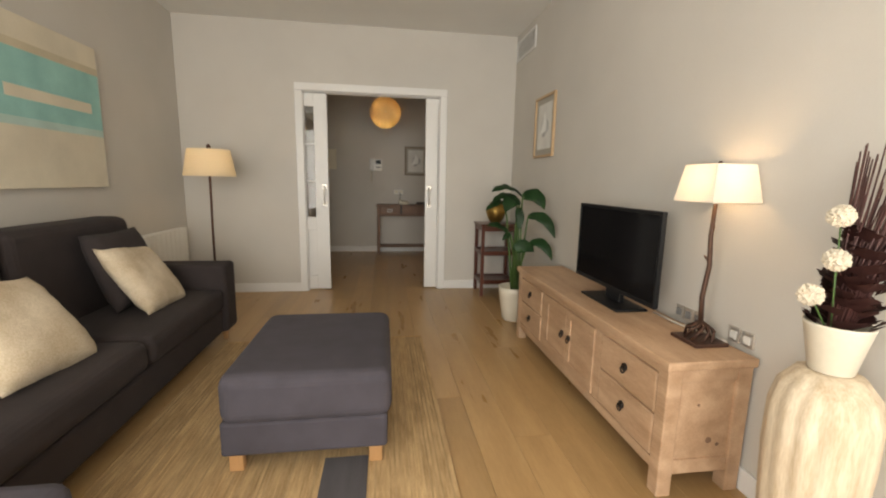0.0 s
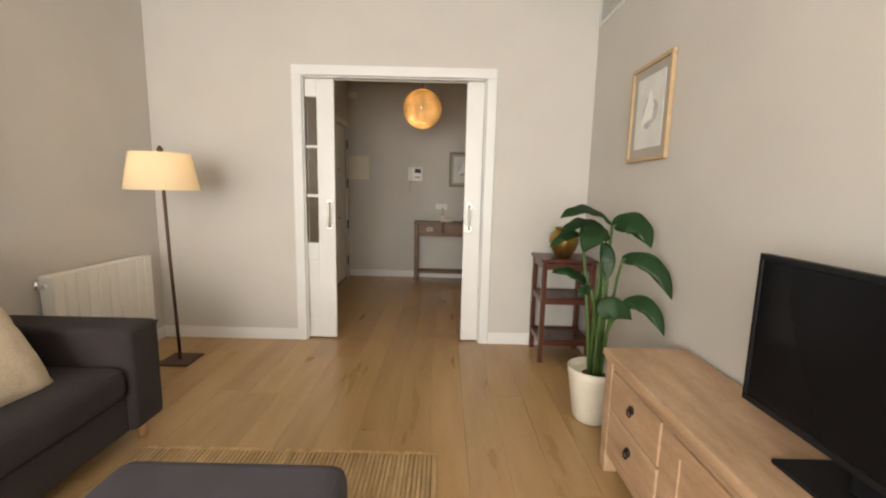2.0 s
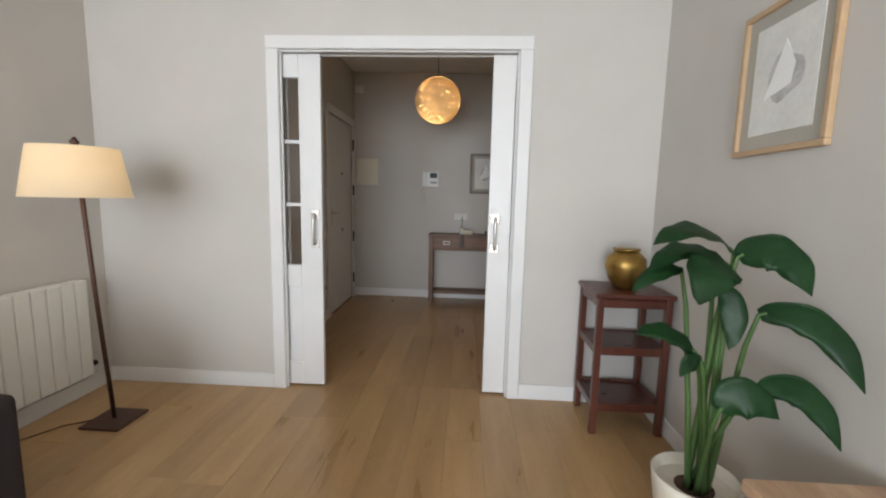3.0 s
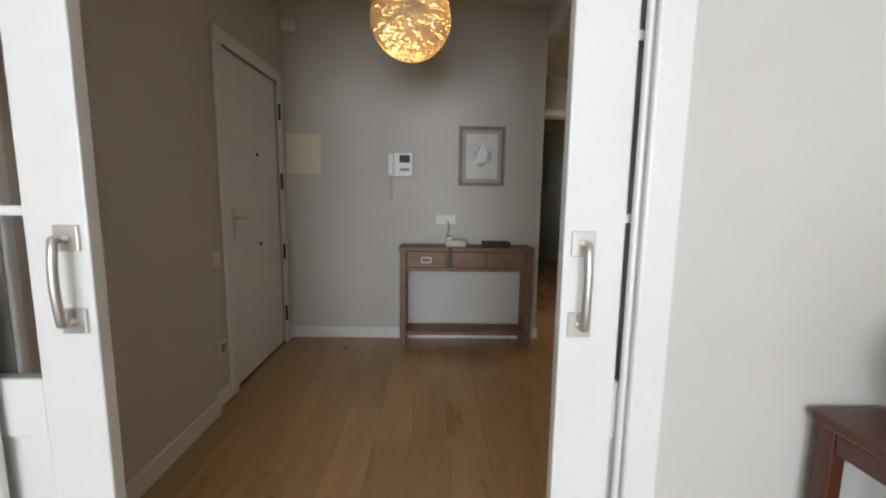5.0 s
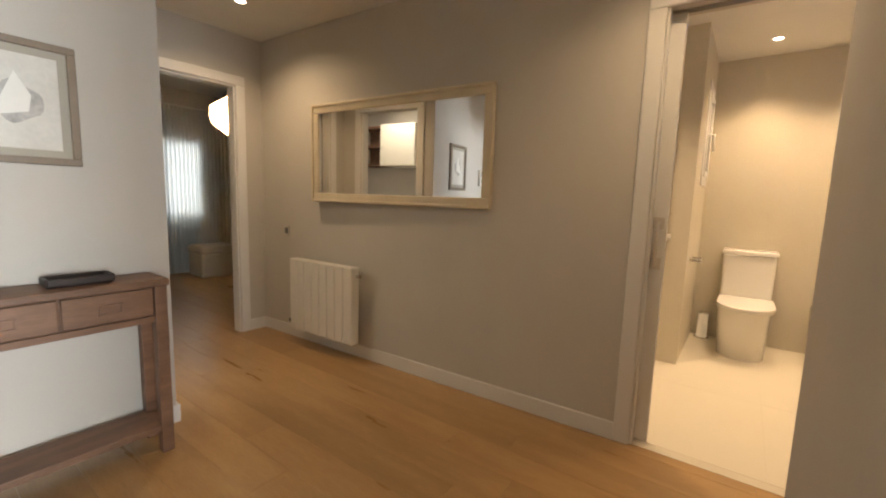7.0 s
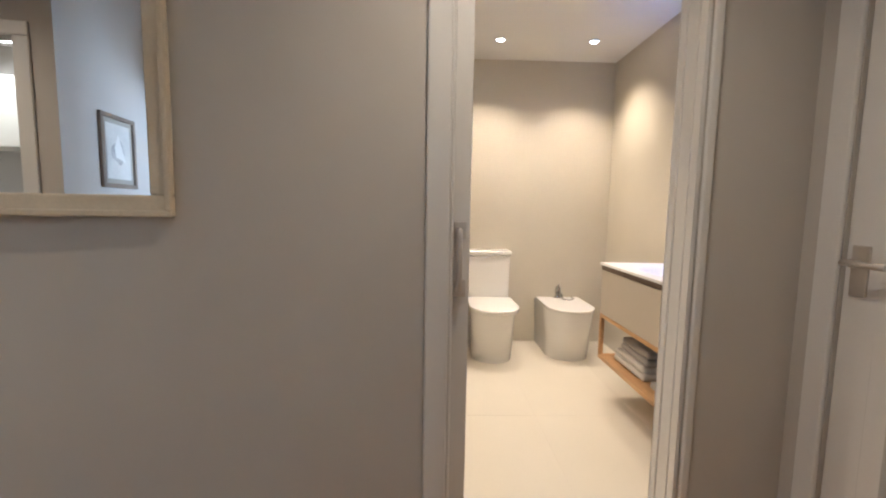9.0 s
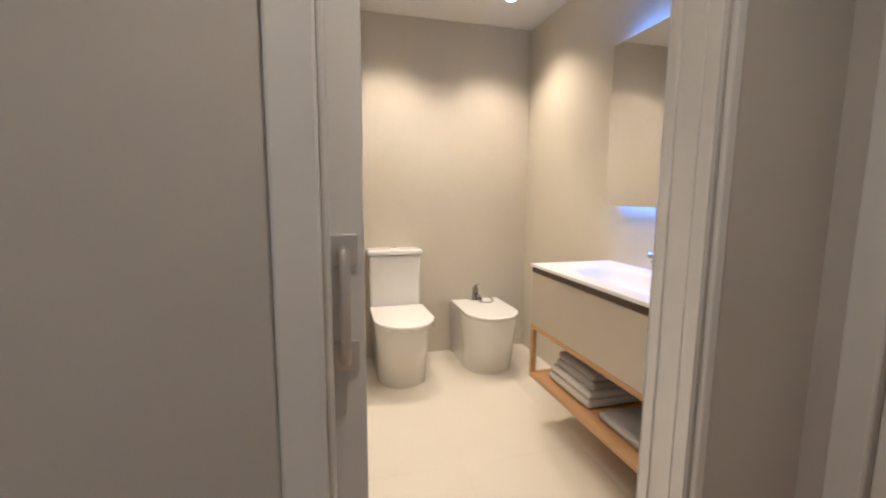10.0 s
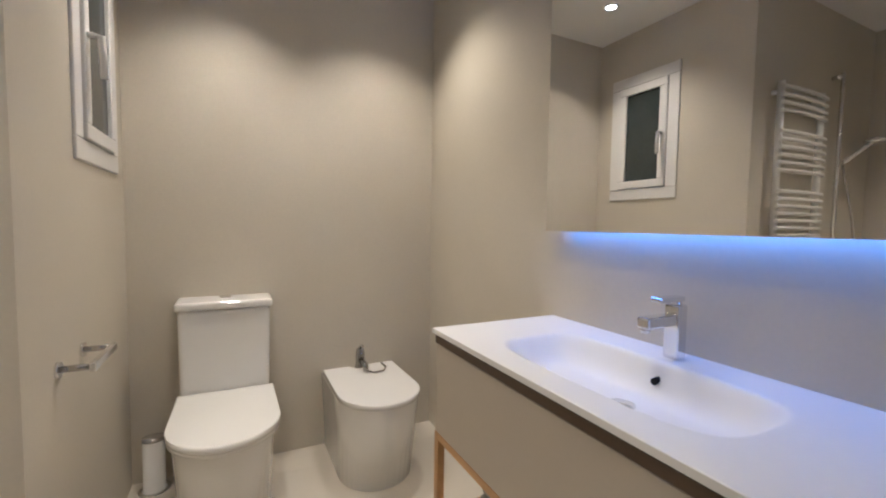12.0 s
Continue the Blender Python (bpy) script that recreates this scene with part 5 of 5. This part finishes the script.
# vanity
VX0, VX1, VY, VZ = 2.97, 4.07, 4.575, 0.865
va = thing("vanity_unit", "taupe wall hung vanity with golden oak frame", "vanity")
part("body", B(VX0 + 0.01, VX1 - 0.01, BYR, VY - 0.032, 0.545, 0.765), M_TAUPE, va)
part("drawer_front", B(VX0 + 0.006, VX1 - 0.006, VY - 0.03, VY - 0.01, 0.54, 0.819, bev=0.003), M_TAUPE, va)
# dark brown strip between the drawer front and the washbasin top
part("dark_edge", B(VX0 + 0.003, VX1 - 0.003, VY - 0.03, VY - 0.008, 0.82, 0.85, bev=0.002), M_DARKSTRIP, va, "dark brown strip below the washbasin top")
for x in (VX0 + 0.003, VX1 - 0.023):
    part("side", B(x, x + 0.02, BYR, VY - 0.03, 0.765, 0.85), M_TAUPE, va)
for b in ((VX0, VX1, VY - 0.035, VY - 0.01, 0.515, 0.54), (VX0, VX1, VY - 0.035, VY - 0.01, 0.245, 0.27), (VX0, VX0 + 0.025, VY - 0.035, VY - 0.01, 0.27, 0.515), (VX1 - 0.025, VX1, VY - 0.035, VY - 0.01, 0.27, 0.515),
          (VX1 - 0.025, VX1, BYR, VY - 0.035, 0.245, 0.27), (VX0, VX0 + 0.025, BYR, VY - 0.035, 0.245, 0.27), (VX1 - 0.025, VX1, BYR, VY - 0.035, 0.515, 0.54), (VX1 - 0.025, VX1, BYR, BYR + 0.025, 0.27, 0.515)):
    part("frame_bar", B(*b, bev=0.003), M_OAKFRAME, va, "golden oak bar")
part("shelf", B(VX0 + 0.025, VX1 - 0.025, BYR, VY - 0.035, 0.248, 0.264), M_OAKFRAME, va)
basin = thing("washbasin", "white one piece washbasin top with long bowl", "washbasin")
# top with a sunk bowl, as a height field
bm = bmesh.new()
nx, ny = 150, 84
S0, S1, T0, T1 = 3.26, 3.88, 4.20, 4.495
g = []
for i in range(nx + 1):
    col = []
    for j in range(ny + 1):
        x, y = VX0 - 0.005 + (VX1 - VX0 + 0.01) * i / nx, BYR + (VY - BYR) * j / ny
        u, q = (2 * x - S0 - S1) / (S1 - S0), (2 * y - T0 - T1) / (T1 - T0)
        d = max(0, 1 - (abs(u) ** 5 + abs(q) ** 3.2))
        k = min(1, d / 0.95)
        depth = 0.082 * k * k * (3 - 2 * k) * (0.85 + 0.15 * (1 - u * u))
        col.append(bm.verts.new((x, y, VZ - depth)))
    g.append(col)
for i in range(nx):
    for j in range(ny):
        bm.faces.new((g[i][j], g[i + 1][j], g[i + 1][j + 1], g[i][j + 1])).smooth = True
rim = [g[i][0] for i in range(nx + 1)] + [g[nx][j] for j in range(1, ny + 1)] + [g[i][ny] for i in range(nx - 1, -1, -1)] + [g[0][j] for j in range(ny - 1, 0, -1)]
low = [bm.verts.new((p.co.x, p.co.y, VZ - 0.014)) for p in rim]
for k in range(len(rim)):
    bm.faces.new((rim[k], low[k], low[(k + 1) % len(rim)], rim[(k + 1) % len(rim)]))
part("top", bm, M_BASIN, basin)
part("overflow", tube([(3.555, 4.216, 0.826), (3.555, 4.24, 0.822)], 0.008, 16), M_BLACK, basin, "dark overflow hole")
part("drain", lathe([(0.03, 0.781), (0.03, 0.786), (0.0, 0.788)], (3.56, 4.34), 20), M_CHROME, basin)
mx = thing("basin_tap", "square chrome mixer tap on the washbasin", "tap")
part("body", B(3.546, 3.584, 4.135, 4.172, VZ, VZ + 0.135, bev=0.005), M_CHROME, mx)
part("spout", B(3.548, 3.582, 4.17, 4.275, VZ + 0.085, VZ + 0.112, bev=0.005), M_CHROME, mx)
part("lever", B(3.55, 3.58, 4.14, 4.23, VZ + 0.143, VZ + 0.155, bev=0.003), M_CHROME, mx)
part("neck", lathe([(0.014, VZ + 0.13), (0.014, VZ + 0.145)], (3.565, 4.155), 12), M_CHROME, mx)
part("aerator", lathe([(0.011, VZ + 0.075), (0.011, VZ + 0.086)], (3.565, 4.262), 12), M_CHROME, mx)

for k, (x0, x1, m, n) in enumerate(((3.62, 3.98, M_TOWEL2, 2), (3.40, 3.92, M_TOWEL, 1), (3.62, 3.94, M_TOWEL, 2))):
    z = 0.266 + (0.0, 0.0, 0.082)[k]
    y0, y1 = ((4.22, 4.50), (3.0, 3.0), (4.23, 4.48))[k]
    if y0 == 3.0:
        continue
    t = thing("folded_towel", ("white" if m is M_TOWEL2 else "grey") + " folded towel stacked on the vanity shelf", "towel", "folded towels")
    for q in range(n):
        part("fold", B(x0 + 0.006 * q, x1 - 0.008 * q, y0, y1 - 0.004 * q, z + 0.04 * q, z + 0.04 * q + 0.04, bev=0.017, seg=3), m, t)
t = thing("folded_towel", "grey folded towel lying on the vanity shelf", "towel", "folded towels")
part("fold", B(3.15, 3.55, 4.22, 4.50, 0.266, 0.306, bev=0.017, seg=3), M_TOWEL, t)

bmr = thing("bathroom_mirror", "frameless bathroom mirror with blue backlight", "mirror")
part("glass", B(2.97, 4.05, 4.150, 4.156, 1.17, 1.99, bev=0.001), M_MIRROR, bmr, "clear mirror glass")
part("box", B(3.01, 4.01, BYR + 0.002, 4.150, 1.215, 1.945), M_WHITE, bmr)
for z in (1.203, 1.945):
    part("led_strip", B(3.01, 4.01, 4.10, 4.135, z, z + 0.012), M_LED, bmr, "glowing blue light strip")

tr = thing("towel_radiator", "white ladder towel radiator on the tiled wall", "radiator")
RX = BXC - 0.06
for y in (5.72, 6.145):
    part("upright", tube([(RX + 0.018, y, 1.0), (RX + 0.018, y, 1.95)], 0.017, 12), M_RAD, tr)
zs = [1.04 + 0.0385 * k for k in range(10)] + [1.495 + 0.04 * k for k in range(6)] + [1.80 + 0.04 * k for k in range(4)]
for z in zs:
    part("rung", tube([(RX, 5.70, z), (RX - 0.012, 5.79, z), (RX - 0.016, 5.92, z), (RX - 0.012, 6.07, z), (RX, 6.165, z)], 0.010, 10), M_RAD, tr)
part("valve", tube([(RX + 0.018, 5.72, 1.0), (RX + 0.018, 5.72, 0.965)], 0.016, 10), M_CHROME, tr)
part("thermostat_head", tube([(RX - 0.005, 5.76, 0.97), (RX - 0.005, 5.66, 0.97)], 0.022, 14), M_PLASTIC, tr)
for z in (1.1, 1.9):
    for y in (5.72, 6.145):
        part("wall_bracket", tube([(RX + 0.018, y, z), (BXC, y, z)], 0.012, 8), M_RAD, tr)

sh = thing("shower_set", "chrome shower rail with hand shower on the wall", "shower")
part("rail", tube([(4.09, 6.36, 1.0), (4.09, 6.36, 2.1)], 0.011, 10), M_CHROME, sh)
part("hand_shower", tube([(4.07, 6.37, 1.58), (4.0, 6.42, 1.66), (3.97, 6.44, 1.69)], 0.013, 10), M_CHROME, sh)
part("spray_head", lathe([(0.0, 1.69), (0.05, 1.69), (0.055, 1.70), (0.02, 1.72), (0.0, 1.722)], (3.96, 6.45), 20), M_CHROME, sh)
part("hose", tube([(4.07, 6.37, 1.57), (4.03, 6.42, 1.25), (4.02, 6.48, 0.98), (4.08, 6.5, 1.1)], 0.007, 8), M_CHROME, sh)
for z in (1.02, 2.08):
    part("wall_bracket", tube([(4.09, 6.36, z), (4.14, 6.36, z)], 0.013, 8), M_CHROME, sh)

# ---- floors and their pieces, last ----
floor = setting("floor", B(-1.6, 4.6, -2.2, 11.9, -0.06, -0.012), M_JOINT, "oak plank floor")
rnd = random.Random(21)
PW = 0.185


def planks(x0, x1, y0, y1, shift):
    x = x0
    while x < x1 - 0.01:
        xe = min(x + PW, x1)
        y = y0 - rnd.random() * 1.9
        while y < y1:
            ye = y + 1.9
            a, b = max(y, y0), min(ye, y1)
            if b - a > 0.02:
                cx, cy = (x + xe) / 2, (a + b) / 2
                hw, hl = (xe - x) / 2 - 0.0004, (b - a) / 2 - 0.0004
                me = bpy.data.meshes.new("plank")
                c = 0.0008
                v = [(-hw, -hl, -0.012), (hw, -hl, -0.012), (hw, hl, -0.012), (-hw, hl, -0.012), (-hw, -hl, -c), (hw, -hl, -c), (hw, hl, -c), (-hw, hl, -c),
                     (-hw + c, -hl + c, 0), (hw - c, -hl + c, 0), (hw - c, hl - c, 0), (-hw + c, hl - c, 0)]
                f = [(0, 1, 5, 4), (1, 2, 6, 5), (2, 3, 7, 6), (3, 0, 4, 7), (4, 5, 9, 8), (5, 6, 10, 9), (6, 7, 11, 10), (7, 4, 8, 11), (8, 9, 10, 11)]
                me.from_pydata(v, [], f)
                me.materials.append(M_OAK)
                ob = new("plank", me)
                ob.location = (cx, cy, 0)
                ob.parent = floor
            y = ye
        x = xe


planks(LX0, LX1, LY0, DY1, 0)
planks(HX0, 2.80, DY1, 8.7, 0)
planks(LX1, 2.80, 4.38, DY1, 0)
planks(1.45, 4.5, 8.7, 11.8, 0)
planks(-0.1, 1.45, HY1 + 0.1, 9.6, 0)

bfloor = setting("floor_bath", B(2.80, BXF + 0.1, BYR - 0.1, 7.0, -0.011, 0.0008), M_GROUT, "cream porcelain bathroom floor")
for i in range(3):
    for j in range(5):
        x0, y0 = 2.86 + i * 1.2 - 0.3, BYR - 0.25 + j * 0.6
        a, b, c, d = max(x0, 2.86), min(x0 + 1.2, BXF), max(y0, BYR), min(y0 + 0.6, 6.9)
        if b - a > 0.02 and d - c > 0.02:
            ob = link("tile", B(-(b - a) / 2 + 0.0006, (b - a) / 2 - 0.0006, -(d - c) / 2 + 0.0006, (d - c) / 2 - 0.0006, -0.004, 0.002), M_BTILE, bfloor)
            ob.location = ((a + b) / 2, (c + d) / 2, 0)
